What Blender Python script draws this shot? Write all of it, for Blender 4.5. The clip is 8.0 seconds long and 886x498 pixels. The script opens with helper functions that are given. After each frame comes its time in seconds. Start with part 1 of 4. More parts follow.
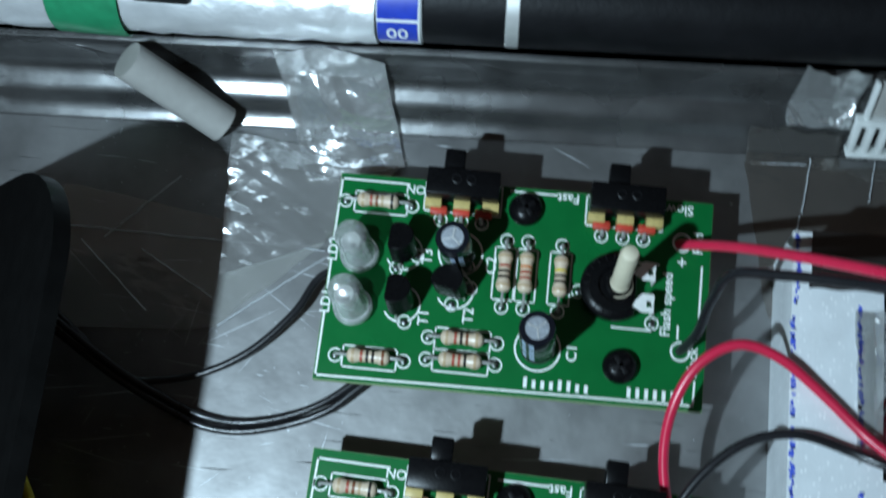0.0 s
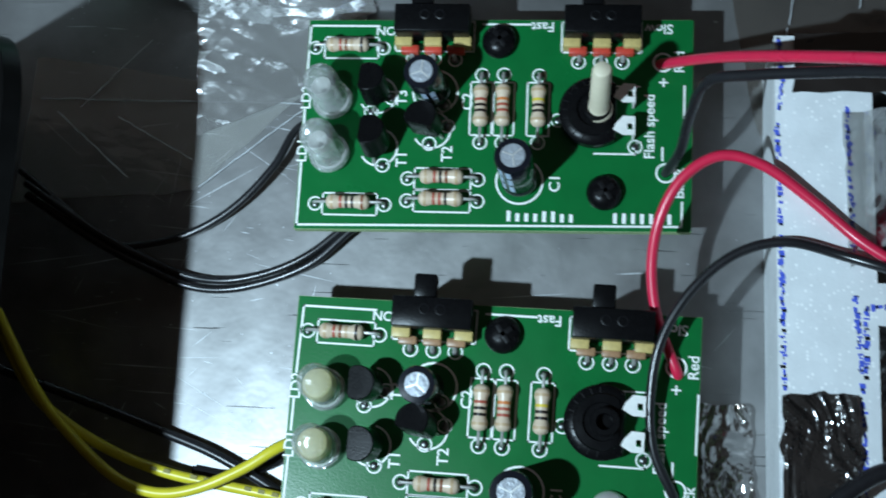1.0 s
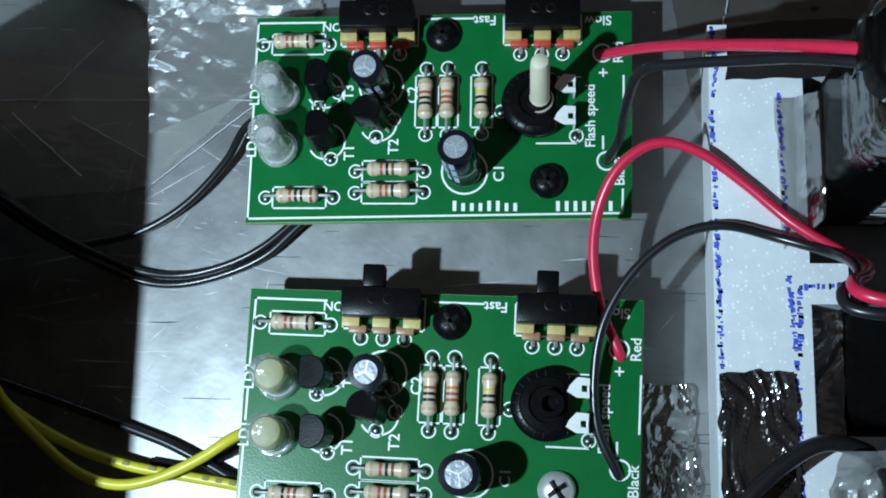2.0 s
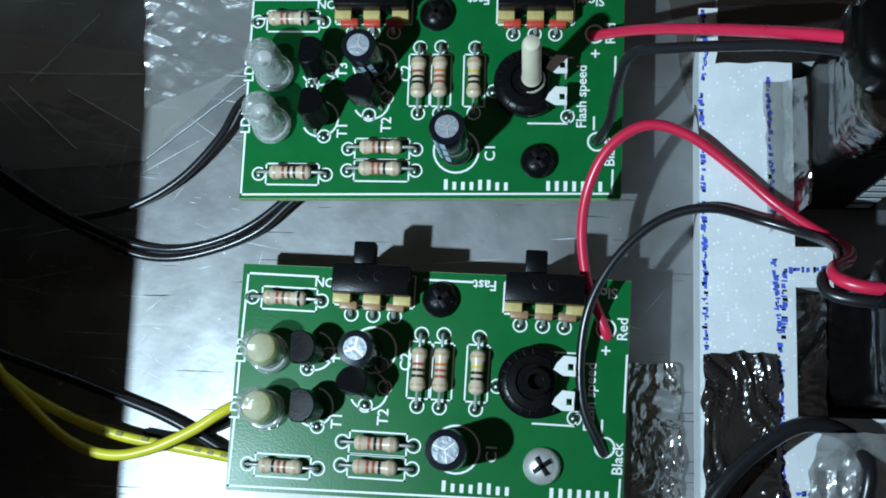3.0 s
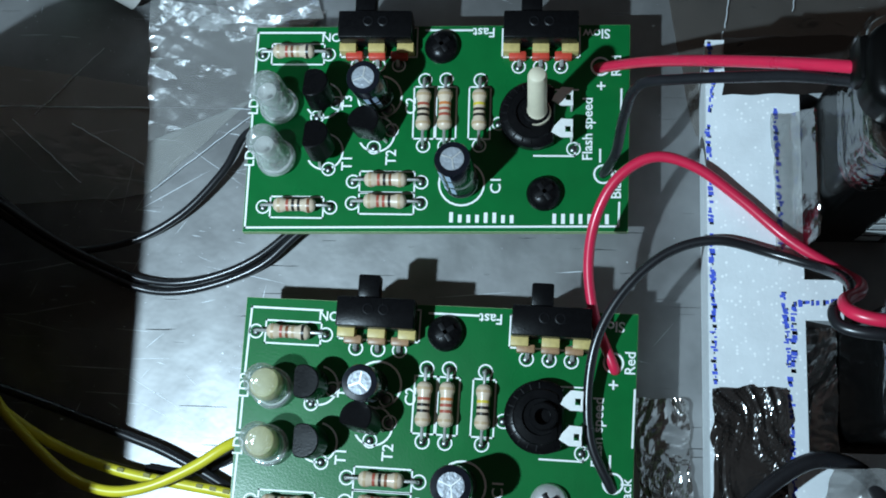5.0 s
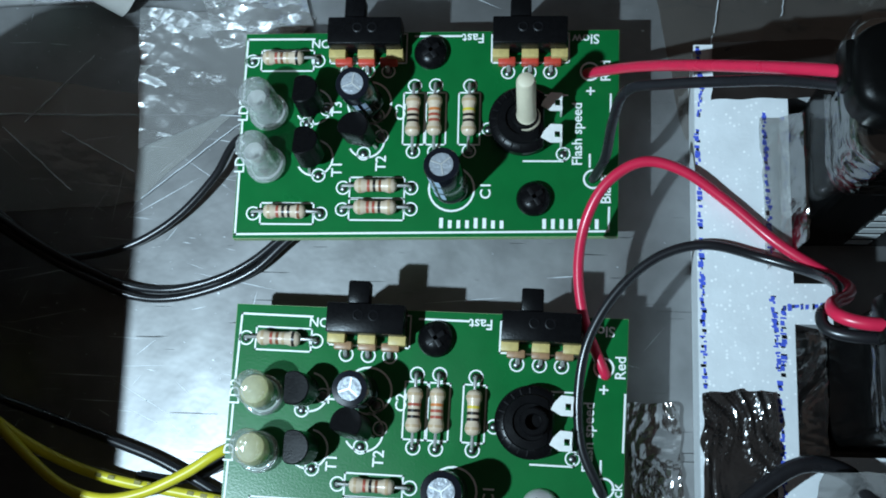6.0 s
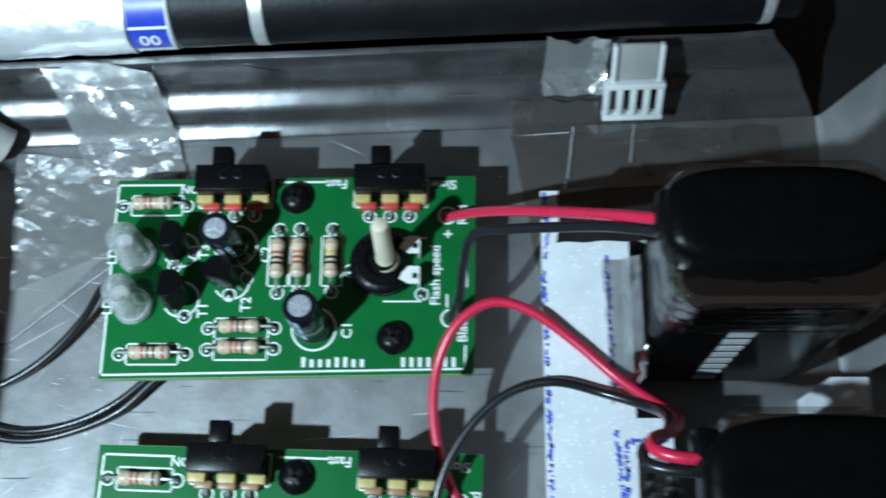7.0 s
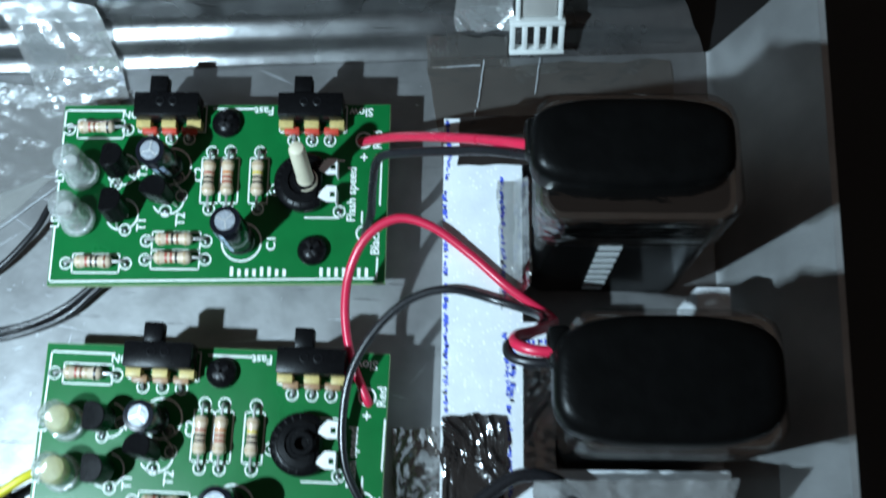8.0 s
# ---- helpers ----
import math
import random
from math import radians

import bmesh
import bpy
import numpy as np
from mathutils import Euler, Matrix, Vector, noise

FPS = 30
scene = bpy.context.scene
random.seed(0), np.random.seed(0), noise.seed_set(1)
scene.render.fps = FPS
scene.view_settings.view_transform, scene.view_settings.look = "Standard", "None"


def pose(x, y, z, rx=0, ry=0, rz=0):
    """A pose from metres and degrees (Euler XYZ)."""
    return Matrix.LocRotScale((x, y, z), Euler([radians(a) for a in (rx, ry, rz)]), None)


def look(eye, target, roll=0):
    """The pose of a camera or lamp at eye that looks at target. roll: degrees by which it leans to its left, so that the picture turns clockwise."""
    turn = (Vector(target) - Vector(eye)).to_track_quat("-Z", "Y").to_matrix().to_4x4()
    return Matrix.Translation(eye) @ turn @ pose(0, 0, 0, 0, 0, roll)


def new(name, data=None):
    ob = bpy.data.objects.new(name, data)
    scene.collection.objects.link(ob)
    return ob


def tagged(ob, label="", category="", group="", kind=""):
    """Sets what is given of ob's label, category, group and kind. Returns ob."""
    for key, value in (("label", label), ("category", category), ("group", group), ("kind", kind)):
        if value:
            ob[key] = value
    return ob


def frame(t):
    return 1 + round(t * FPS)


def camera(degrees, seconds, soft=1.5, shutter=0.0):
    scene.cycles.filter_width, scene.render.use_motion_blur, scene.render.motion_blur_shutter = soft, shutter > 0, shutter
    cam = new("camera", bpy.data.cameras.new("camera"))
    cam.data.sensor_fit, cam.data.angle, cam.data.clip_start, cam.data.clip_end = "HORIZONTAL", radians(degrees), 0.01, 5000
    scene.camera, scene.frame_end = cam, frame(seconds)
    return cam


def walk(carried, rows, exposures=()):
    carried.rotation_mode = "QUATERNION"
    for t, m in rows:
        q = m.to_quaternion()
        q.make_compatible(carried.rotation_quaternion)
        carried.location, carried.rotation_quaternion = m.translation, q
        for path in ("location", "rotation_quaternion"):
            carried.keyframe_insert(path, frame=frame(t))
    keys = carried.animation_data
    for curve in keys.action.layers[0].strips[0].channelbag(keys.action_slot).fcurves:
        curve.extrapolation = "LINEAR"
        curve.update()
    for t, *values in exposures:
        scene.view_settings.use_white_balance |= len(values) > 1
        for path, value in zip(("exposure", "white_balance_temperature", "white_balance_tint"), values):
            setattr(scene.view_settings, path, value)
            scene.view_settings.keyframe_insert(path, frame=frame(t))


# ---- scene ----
cam = camera(41.03, 8.0, soft=1.8, shutter=0.7)
PATH = [
    (0, (0.02337, -0.02927, 0.18017), (0.01359, 0.02064, -0.00290), -5.29),
    (0.5, (0.02979, -0.03677, 0.17635), (0.01573, 0.01089, -0.00704), -13.64),
    (1, (0.03502, -0.03899, 0.17350), (0.01705, -0.00234, -0.01207), -24.17),
    (1.5, (0.03974, -0.04030, 0.17469), (0.02635, -0.00004, -0.01052), -18.55),
    (1.7, (0.03940, -0.04014, 0.17608), (0.02562, -0.00236, -0.00961), -20.00),
    (2.8, (0.04265, -0.03959, 0.17811), (0.02630, -0.00683, -0.00833), -24.81),
    (3, (0.04173, -0.03865, 0.17909), (0.02681, -0.00836, -0.00788), -24.84),
    (3.5, (0.04171, -0.03891, 0.17868), (0.02607, -0.00663, -0.00790), -24.35),
    (4, (0.04056, -0.03871, 0.17764), (0.02521, -0.00464, -0.00865), -22.95),
    (4.5, (0.04115, -0.03881, 0.17756), (0.02534, -0.00367, -0.00850), -22.92),
    (6, (0.04267, -0.03884, 0.17746), (0.02722, -0.00191, -0.00827), -21.70),
    (6.5, (0.04658, -0.03695, 0.17859), (0.03122, 0.00465, -0.00616), -19.65),
    (7, (0.05448, -0.03882, 0.18308), (0.04906, 0.01851, 0.00202), -5.37),
    (7.5, (0.06304, -0.04155, 0.18910), (0.05897, 0.01227, 0.00693), -4.77),
    (8, (0.06842, -0.04552, 0.20121), (0.06394, 0.00063, 0.01695), -5.04),
]
walk(cam, [(t, look(eye, target, roll)) for t, eye, target, roll in PATH],
     exposures=[(0, -0.38), (0.5, -0.26), (3, -0.2), (6, -0.18), (7, 0.0), (8, 0.24)])

# ---- light: a dim room at night and one bright small lamp close by on the near side ----
world = bpy.data.worlds.new("room_glow")
scene.world = world
world.use_nodes = True
world.node_tree.nodes["Background"].inputs[0].default_value = (1.0, 0.84, 0.76, 1)
world.node_tree.nodes["Background"].inputs[1].default_value = 0.044
lamp = bpy.data.lights.new("work_lamp", "AREA")
lamp.shape, lamp.size, lamp.energy, lamp.color = "DISK", 0.005, 0.33, (0.73, 1.0, 1.19)
lamp.spread = radians(140)
lamp_ob = new("work_lamp", lamp)
lamp_ob.matrix_world = look((-0.051, -0.064, 0.160), (0.050, 0.070, 0.0))

MM = 0.001

# ---- materials ----


def mat(name, color, rough=0.5, metal=0.0, var=0.15, scale=900.0, bump=0.0, bscale=2500.0, spec=0.5, coat=0.0, rvar=0.1):
    m = bpy.data.materials.new(name)
    m.use_nodes = True
    nt = m.node_tree
    b = nt.nodes["Principled BSDF"]
    tc = nt.nodes.new("ShaderNodeTexCoord")
    n1 = nt.nodes.new("ShaderNodeTexNoise")
    n1.inputs["Scale"].default_value, n1.inputs["Detail"].default_value = scale, 6
    nt.links.new(tc.outputs["Object"], n1.inputs["Vector"])
    ramp = nt.nodes.new("ShaderNodeMapRange")
    ramp.inputs["To Min"].default_value, ramp.inputs["To Max"].default_value = 1 - var * 1.6, 1 + var * 1.6
    nt.links.new(n1.outputs["Fac"], ramp.inputs["Value"])
    mul = nt.nodes.new("ShaderNodeVectorMath")
    mul.operation = "SCALE"
    mul.inputs[0].default_value = color
    nt.links.new(ramp.outputs[0], mul.inputs["Scale"])
    nt.links.new(mul.outputs[0], b.inputs["Base Color"])
    r2 = nt.nodes.new("ShaderNodeMapRange")
    r2.inputs["To Min"].default_value, r2.inputs["To Max"].default_value = max(0.02, rough - rvar), min(1.0, rough + rvar)
    n2 = nt.nodes.new("ShaderNodeTexNoise")
    n2.inputs["Scale"].default_value, n2.inputs["Detail"].default_value = scale * 0.3, 4
    nt.links.new(tc.outputs["Object"], n2.inputs["Vector"])
    nt.links.new(n2.outputs["Fac"], r2.inputs["Value"])
    nt.links.new(r2.outputs[0], b.inputs["Roughness"])
    b.inputs["Metallic"].default_value = metal
    b.inputs["Specular IOR Level"].default_value = spec
    b.inputs["Coat Weight"].default_value = coat
    if bump:
        n3 = nt.nodes.new("ShaderNodeTexNoise")
        n3.inputs["Scale"].default_value, n3.inputs["Detail"].default_value = bscale, 5
        nt.links.new(tc.outputs["Object"], n3.inputs["Vector"])
        bp = nt.nodes.new("ShaderNodeBump")
        bp.inputs["Strength"].default_value, bp.inputs["Distance"].default_value = bump, 0.0004
        nt.links.new(n3.outputs["Fac"], bp.inputs["Height"])
        nt.links.new(bp.outputs[0], b.inputs["Normal"])
    return m


def metal_sheet_mat(name, tone, rough):
    """Scuffed bright sheet metal: smeary gloss, fine scratches, a few dents."""
    m = mat(name, (tone, tone, tone), rough, 0.82, 0.30, 130.0, rvar=0.18)
    nt = m.node_tree
    b = nt.nodes["Principled BSDF"]
    tc = nt.nodes.new("ShaderNodeTexCoord")
    height = None
    for turn, sx, sy, lo in ((0.12, 60, 2600, 0.70), (-0.35, 50, 2100, 0.73), (1.2, 70, 2800, 0.75)):
        mp = nt.nodes.new("ShaderNodeMapping")
        mp.inputs["Rotation"].default_value = (0, 0, turn)
        mp.inputs["Scale"].default_value = (sx, sy, 1)
        nt.links.new(tc.outputs["Object"], mp.inputs["Vector"])
        n = nt.nodes.new("ShaderNodeTexNoise")
        n.inputs["Scale"].default_value, n.inputs["Detail"].default_value = 1.0, 2
        nt.links.new(mp.outputs[0], n.inputs["Vector"])
        r = nt.nodes.new("ShaderNodeMapRange")
        r.inputs["From Min"].default_value, r.inputs["From Max"].default_value = lo, lo + 0.06
        nt.links.new(n.outputs["Fac"], r.inputs["Value"])
        if height is None:
            height = r.outputs[0]
        else:
            add = nt.nodes.new("ShaderNodeMath")
            nt.links.new(height, add.inputs[0])
            nt.links.new(r.outputs[0], add.inputs[1])
            height = add.outputs[0]
    soft = nt.nodes.new("ShaderNodeTexNoise")
    soft.inputs["Scale"].default_value, soft.inputs["Detail"].default_value = 160.0, 3
    nt.links.new(tc.outputs["Object"], soft.inputs["Vector"])
    b1 = nt.nodes.new("ShaderNodeBump")
    b1.inputs["Strength"].default_value, b1.inputs["Distance"].default_value = 0.12, 0.001
    nt.links.new(soft.outputs["Fac"], b1.inputs["Height"])
    b2 = nt.nodes.new("ShaderNodeBump")
    b2.inputs["Strength"].default_value, b2.inputs["Distance"].default_value = 0.9, 0.0005
    nt.links.new(height, b2.inputs["Height"])
    nt.links.new(b1.outputs[0], b2.inputs["Normal"])
    nt.links.new(b2.outputs[0], b.inputs["Normal"])
    return m


def clear_mat(name, gloss=0.25, rough=0.12, tint=(0.9, 0.9, 0.88), bump=0.5, bscale=350.0, haze=0.0):
    """Thin clear film: mostly see-through with a wrinkled shine."""
    m = bpy.data.materials.new(name)
    m.use_nodes = True
    nt = m.node_tree
    nt.nodes.remove(nt.nodes["Principled BSDF"])
    out = nt.nodes["Material Output"]
    tr = nt.nodes.new("ShaderNodeBsdfTransparent")
    tr.inputs[0].default_value = (*tint, 1)
    gl = nt.nodes.new("ShaderNodeBsdfGlossy")
    gl.inputs["Roughness"].default_value = rough
    mix = nt.nodes.new("ShaderNodeMixShader")
    mix.inputs[0].default_value = gloss
    nt.links.new(tr.outputs[0], mix.inputs[1])
    nt.links.new(gl.outputs[0], mix.inputs[2])
    df = nt.nodes.new("ShaderNodeBsdfDiffuse")
    df.inputs[0].default_value = (0.85, 0.87, 0.87, 1)
    veil = nt.nodes.new("ShaderNodeMixShader")
    veil.inputs[0].default_value = haze
    nt.links.new(mix.outputs[0], veil.inputs[1])
    nt.links.new(df.outputs[0], veil.inputs[2])
    nt.links.new(veil.outputs[0], out.inputs[0])
    tc = nt.nodes.new("ShaderNodeTexCoord")
    n = nt.nodes.new("ShaderNodeTexNoise")
    n.inputs["Scale"].default_value, n.inputs["Detail"].default_value = bscale, 3
    nt.links.new(tc.outputs["Object"], n.inputs["Vector"])
    bp = nt.nodes.new("ShaderNodeBump")
    bp.inputs["Strength"].default_value, bp.inputs["Distance"].default_value = bump, 0.002
    nt.links.new(n.outputs["Fac"], bp.inputs["Height"])
    nt.links.new(bp.outputs[0], gl.inputs["Normal"])
    return m


def foam_mat():
    """Fine white foam; its sparkle is painted as scattered near-white dots."""
    m = mat("white_foam", (0.74, 0.77, 0.79), 0.5, 0.0, 0.10, 220.0, 0.12, 1500.0, 0.5)
    nt = m.node_tree
    b = nt.nodes["Principled BSDF"]
    base = b.inputs["Base Color"].links[0].from_socket
    tc = nt.nodes.new("ShaderNodeTexCoord")
    v = nt.nodes.new("ShaderNodeTexVoronoi")
    v.inputs["Scale"].default_value = 1700.0
    nt.links.new(tc.outputs["Object"], v.inputs["Vector"])
    near = nt.nodes.new("ShaderNodeMapRange")
    near.inputs["From Min"].default_value, near.inputs["From Max"].default_value = 0.42, 0.22
    nt.links.new(v.outputs["Distance"], near.inputs["Value"])
    pick = nt.nodes.new("ShaderNodeSeparateColor")
    nt.links.new(v.outputs["Color"], pick.inputs[0])
    some = nt.nodes.new("ShaderNodeMath")
    some.operation = "GREATER_THAN"
    some.inputs[1].default_value = 0.74
    nt.links.new(pick.outputs[0], some.inputs[0])
    both = nt.nodes.new("ShaderNodeMath")
    both.operation = "MULTIPLY"
    nt.links.new(near.outputs[0], both.inputs[0])
    nt.links.new(some.outputs[0], both.inputs[1])
    mix = nt.nodes.new("ShaderNodeMix")
    mix.data_type = "RGBA"
    nt.links.new(both.outputs[0], mix.inputs["Factor"])
    nt.links.new(base, mix.inputs[6])
    mix.inputs[7].default_value = (0.95, 0.97, 0.98, 1)
    nt.links.new(mix.outputs[2], b.inputs["Base Color"])
    return m


SHEET = metal_sheet_mat("sheet_metal", 0.275, 0.48)
BENT = metal_sheet_mat("smooth_bent_metal", 0.34, 0.28)
GREEN = mat("green_solder_mask", (0.002, 0.118, 0.027), 0.30, 0.0, 0.12, 250.0, 0.05, 3000.0, 0.35)
# side wall metal, colour lightened to stand in for room light on it
LIT_SHEET = mat("lightened_sheet_metal", (0.74, 0.75, 0.75), 0.40, 0.70, 0.2, 90.0, 0.2, 500.0, rvar=0.15)
PCB_EDGE = mat("board_edge", (0.30, 0.42, 0.20), 0.6, 0.0, 0.2, 1500.0)
SILK = mat("white_print", (0.80, 0.82, 0.80), 0.6, 0.0, 0.06, 4000.0)
TAN = mat("tan_lacquer", (0.58, 0.46, 0.34), 0.30, 0.0, 0.10, 1500.0, 0.08, 2000.0)
TIN = mat("tinned_wire", (0.52, 0.52, 0.50), 0.38, 0.65, 0.15, 2500.0, 0.1, 4000.0)
SOLDER = mat("solder_eye", (0.16, 0.17, 0.17), 0.35, 1.0, 0.3, 3000.0)
BLACK = mat("black_plastic", (0.004, 0.004, 0.0045), 0.28, 0.0, 0.25, 1200.0, 0.05, 3500.0, 0.14)
SATIN = mat("satin_black_rubber", (0.006, 0.006, 0.007), 0.45, 0.0, 0.3, 300.0, 0.12, 900.0, 0.22)
SLEEVE = mat("black_sleeve", (0.006, 0.007, 0.011), 0.17, 0.0, 0.2, 900.0)
STRIPE = mat("pale_blue_stripe", (0.42, 0.52, 0.68), 0.3, 0.0, 0.1, 1500.0)
ALU = mat("aluminium_top", (0.30, 0.32, 0.35), 0.42, 0.25, 0.2, 1800.0, 0.5, 1600.0)
BRASS = mat("pale_phenolic", (0.50, 0.38, 0.14), 0.45, 0.0, 0.2, 1500.0)
COPPER = mat("red_insulator", (0.50, 0.05, 0.03), 0.4, 0.0, 0.25, 1800.0)
UMBER = mat("brown_insulator", (0.30, 0.17, 0.09), 0.4, 0.0, 0.3, 1800.0)
IVORY = mat("ivory_plastic", (0.62, 0.56, 0.42), 0.42, 0.0, 0.08, 700.0, 0.05, 1500.0)
STEEL = mat("bright_steel", (0.74, 0.74, 0.72), 0.36, 0.6, 0.1, 900.0)
TAB = mat("tinned_tab", (0.82, 0.83, 0.80), 0.42, 0.15, 0.08, 1500.0)
# LED resins: white haze stands in for light gathered by the clear dome
HAZED_RESIN = clear_mat("brightened_clear_resin", 0.46, 0.06, (0.97, 0.99, 0.97), 0.9, 330.0, 0.20)
CLEAR = clear_mat("clear_resin", 0.34, 0.09, (0.93, 0.97, 0.95), 0.5, 420.0, 0.13)
PHOSPHOR = mat("yellow_phosphor", (0.80, 0.70, 0.36), 0.5, 0.0, 0.1, 1500.0)
SMOKED = clear_mat("smoky_clear_tape", 0.30, 0.12, (0.62, 0.58, 0.55), 0.12, 260.0, 0.03)
FOAM = foam_mat()
BLUE = mat("blue_marker_ink", (0.06, 0.11, 0.62), 0.6, 0.0, 0.45, 2500.0)
RED_PVC = mat("red_insulation", (0.58, 0.018, 0.060), 0.30, 0.0, 0.08, 500.0)
BLACK_PVC = mat("black_insulation", (0.012, 0.012, 0.014), 0.28, 0.0, 0.2, 500.0)
YELLOW_PVC = mat("yellow_insulation", (0.62, 0.54, 0.03), 0.36, 0.0, 0.12, 400.0)
INK = mat("dark_print", (0.20, 0.17, 0.02), 0.6, 0.0, 0.3, 2500.0)
# haze whitens this film in place of the room's reflection
TAPE = clear_mat("clear_tape", 0.16, 0.10, (0.90, 0.89, 0.86), 0.25, 260.0, 0.15)
TAPE_BROWNISH = clear_mat("brownish_clear_tape", 0.13, 0.10, (0.78, 0.74, 0.70), 0.2, 260.0, 0.03)
TAPE_CRUMPLED = clear_mat("crumpled_clear_tape", 0.56, 0.19, (0.95, 0.95, 0.94), 0.35, 160.0, 0.13)
DARK_TAPE = mat("dark_glossy_tape", (0.020, 0.017, 0.016), 0.13, 0.0, 0.3, 120.0, 0.3, 350.0, 1.0, coat=0.5, rvar=0.05)
WRAP = clear_mat("loose_clear_wrap", 0.24, 0.10, (0.95, 0.95, 0.94), 0.3, 200.0)
SCUFF = mat("bright_scuff", (0.62, 0.65, 0.68), 0.5, 0.1, 0.3, 600.0)
FOIL = mat("crinkled_foil", (0.86, 0.87, 0.88), 0.36, 0.55, 0.1, 300.0, 0.8, 330.0)
GREY_TUBE = mat("grey_sleeving", (0.34, 0.33, 0.31), 0.5, 0.0, 0.08, 500.0)
WHITE_PLASTIC = mat("white_plastic", (0.70, 0.72, 0.70), 0.38, 0.0, 0.08, 700.0)
LABEL_BLUE = mat("blue_label", (0.02, 0.05, 0.42), 0.35, 0.0, 0.15, 700.0)
LABEL_WHITE = mat("white_label", (0.75, 0.78, 0.78), 0.35, 0.0, 0.08, 700.0)
BAND_GREEN = mat("green_print", (0.02, 0.22, 0.10), 0.3, 0.0, 0.2, 500.0)
CASE = mat("black_battery_print", (0.003, 0.003, 0.003), 0.16, 0.0, 0.3, 300.0, 0.06, 900.0, 0.04)
VINYL = mat("soft_black_vinyl", (0.003, 0.003, 0.003), 0.36, 0.0, 0.3, 300.0, 0.15, 700.0, 0.10)
RIM = mat("dark_crimped_metal", (0.42, 0.43, 0.42), 0.18, 1.0, 0.2, 500.0)
TABLE = mat("dark_tabletop", (0.012, 0.011, 0.011), 0.55, 0.0, 0.3, 60.0, 0.1, 400.0)
BANDS = {c: mat(c + "_band", v, 0.35, 0.0, 0.1, 1500.0) for c, v in dict(
    red=(0.36, 0.08, 0.05), black=(0.02, 0.015, 0.012), brown=(0.20, 0.07, 0.03), gold=(0.46, 0.33, 0.20),
    yellow=(0.60, 0.46, 0.05), orange=(0.55, 0.18, 0.05)).items()}

# ---- mesh helpers, all in millimetres ----


def thing(name, label, category, x=0.0, y=0.0, z=0.0, rz=0.0, group="", kind=""):
    ob = new(name)
    ob.matrix_basis = pose(x * MM, y * MM, z * MM, 0, 0, rz)
    return tagged(ob, label, category, group, kind)


def part(name, bm, material, parent=None, label="", smooth=True):
    bmesh.ops.scale(bm, vec=(MM, MM, MM), verts=bm.verts)
    bmesh.ops.recalc_face_normals(bm, faces=bm.faces)
    me = bpy.data.meshes.new(name)
    for f in bm.faces:
        f.smooth = smooth
    bm.to_mesh(me)
    bm.free()
    if smooth:
        me.set_sharp_from_angle(angle=radians(38))
    me.materials.append(material)
    ob = new(name, me)
    if parent:
        ob.parent = parent
    return tagged(ob, label)


def rbox(bm, c, s, bevel=0.2, m=None, seg=2):
    """A bevelled block with centre c and size s."""
    r = bmesh.ops.create_cube(bm, size=1.0)
    vs = r["verts"]
    bmesh.ops.scale(bm, vec=s, verts=vs)
    if bevel:
        es = list({e for v in vs for e in v.link_edges})
        out = bmesh.ops.bevel(bm, geom=es, offset=min(bevel, min(s) * 0.45), segments=seg, affect="EDGES", profile=0.5)
        vs = list({v for f in out["faces"] for v in f.verts} | {v for v in vs if v.is_valid})
    mm = (m or Matrix.Identity(4)) @ Matrix.Translation(c)
    bmesh.ops.transform(bm, matrix=mm, verts=vs)
    return bm


def lathe(bm, prof, seg=24, m=None, squash=None):
    """A turned solid about z from (radius, height) pairs. squash(angle) scales the radius."""
    rings = []
    for r, z in prof:
        if r < 1e-6:
            rings.append([bm.verts.new((0, 0, z))])
        else:
            ring = []
            for i in range(seg):
                a = 2 * math.pi * i / seg
                k = squash(a) if squash else 1
                ring.append(bm.verts.new((r * k * math.cos(a), r * k * math.sin(a), z)))
            rings.append(ring)
    for a, b in zip(rings, rings[1:]):
        for i in range(seg):
            j = (i + 1) % seg
            if len(a) == 1 and len(b) == 1:
                continue
            if len(a) == 1:
                bm.faces.new((a[0], b[i], b[j]))
            elif len(b) == 1:
                bm.faces.new((a[i], a[j], b[0]))
            else:
                bm.faces.new((a[i], a[j], b[j], b[i]))
    if m:
        bmesh.ops.transform(bm, matrix=m, verts=[v for ring in rings for v in ring])
    return bm


def spline(pts, n=8):
    """A smooth line through the points."""
    p = [Vector(q) for q in pts]
    p = [2 * p[0] - p[1]] + p + [2 * p[-1] - p[-2]]
    out = []
    for i in range(1, len(p) - 2):
        for k in range(n):
            t = k / n
            a, b, c, d = p[i - 1], p[i], p[i + 1], p[i + 2]
            out.append(0.5 * ((2 * b) + (c - a) * t + (2 * a - 5 * b + 4 * c - d) * t * t + (3 * b - a - 3 * c + d) * t ** 3))
    return out + [p[-2]]


def sweep(bm, line, r, seg=10):
    """A round wire along a line, closed at both ends."""
    line = [Vector(q) for q in line]
    t0 = (line[1] - line[0]).normalized()
    side = t0.orthogonal().normalized()
    rings = []
    for i, q in enumerate(line):
        t = (line[min(i + 1, len(line) - 1)] - line[max(i - 1, 0)]).normalized()
        side = (side - t * side.dot(t)).normalized()
        up = t.cross(side)
        rings.append([bm.verts.new(q + r * (math.cos(2 * math.pi * k / seg) * side + math.sin(2 * math.pi * k / seg) * up)) for k in range(seg)])
    for a, b in zip(rings, rings[1:]):
        for k in range(seg):
            bm.faces.new((a[k], a[(k + 1) % seg], b[(k + 1) % seg], b[k]))
    bm.faces.new(rings[0][::-1])
    bm.faces.new(rings[-1])
    return bm


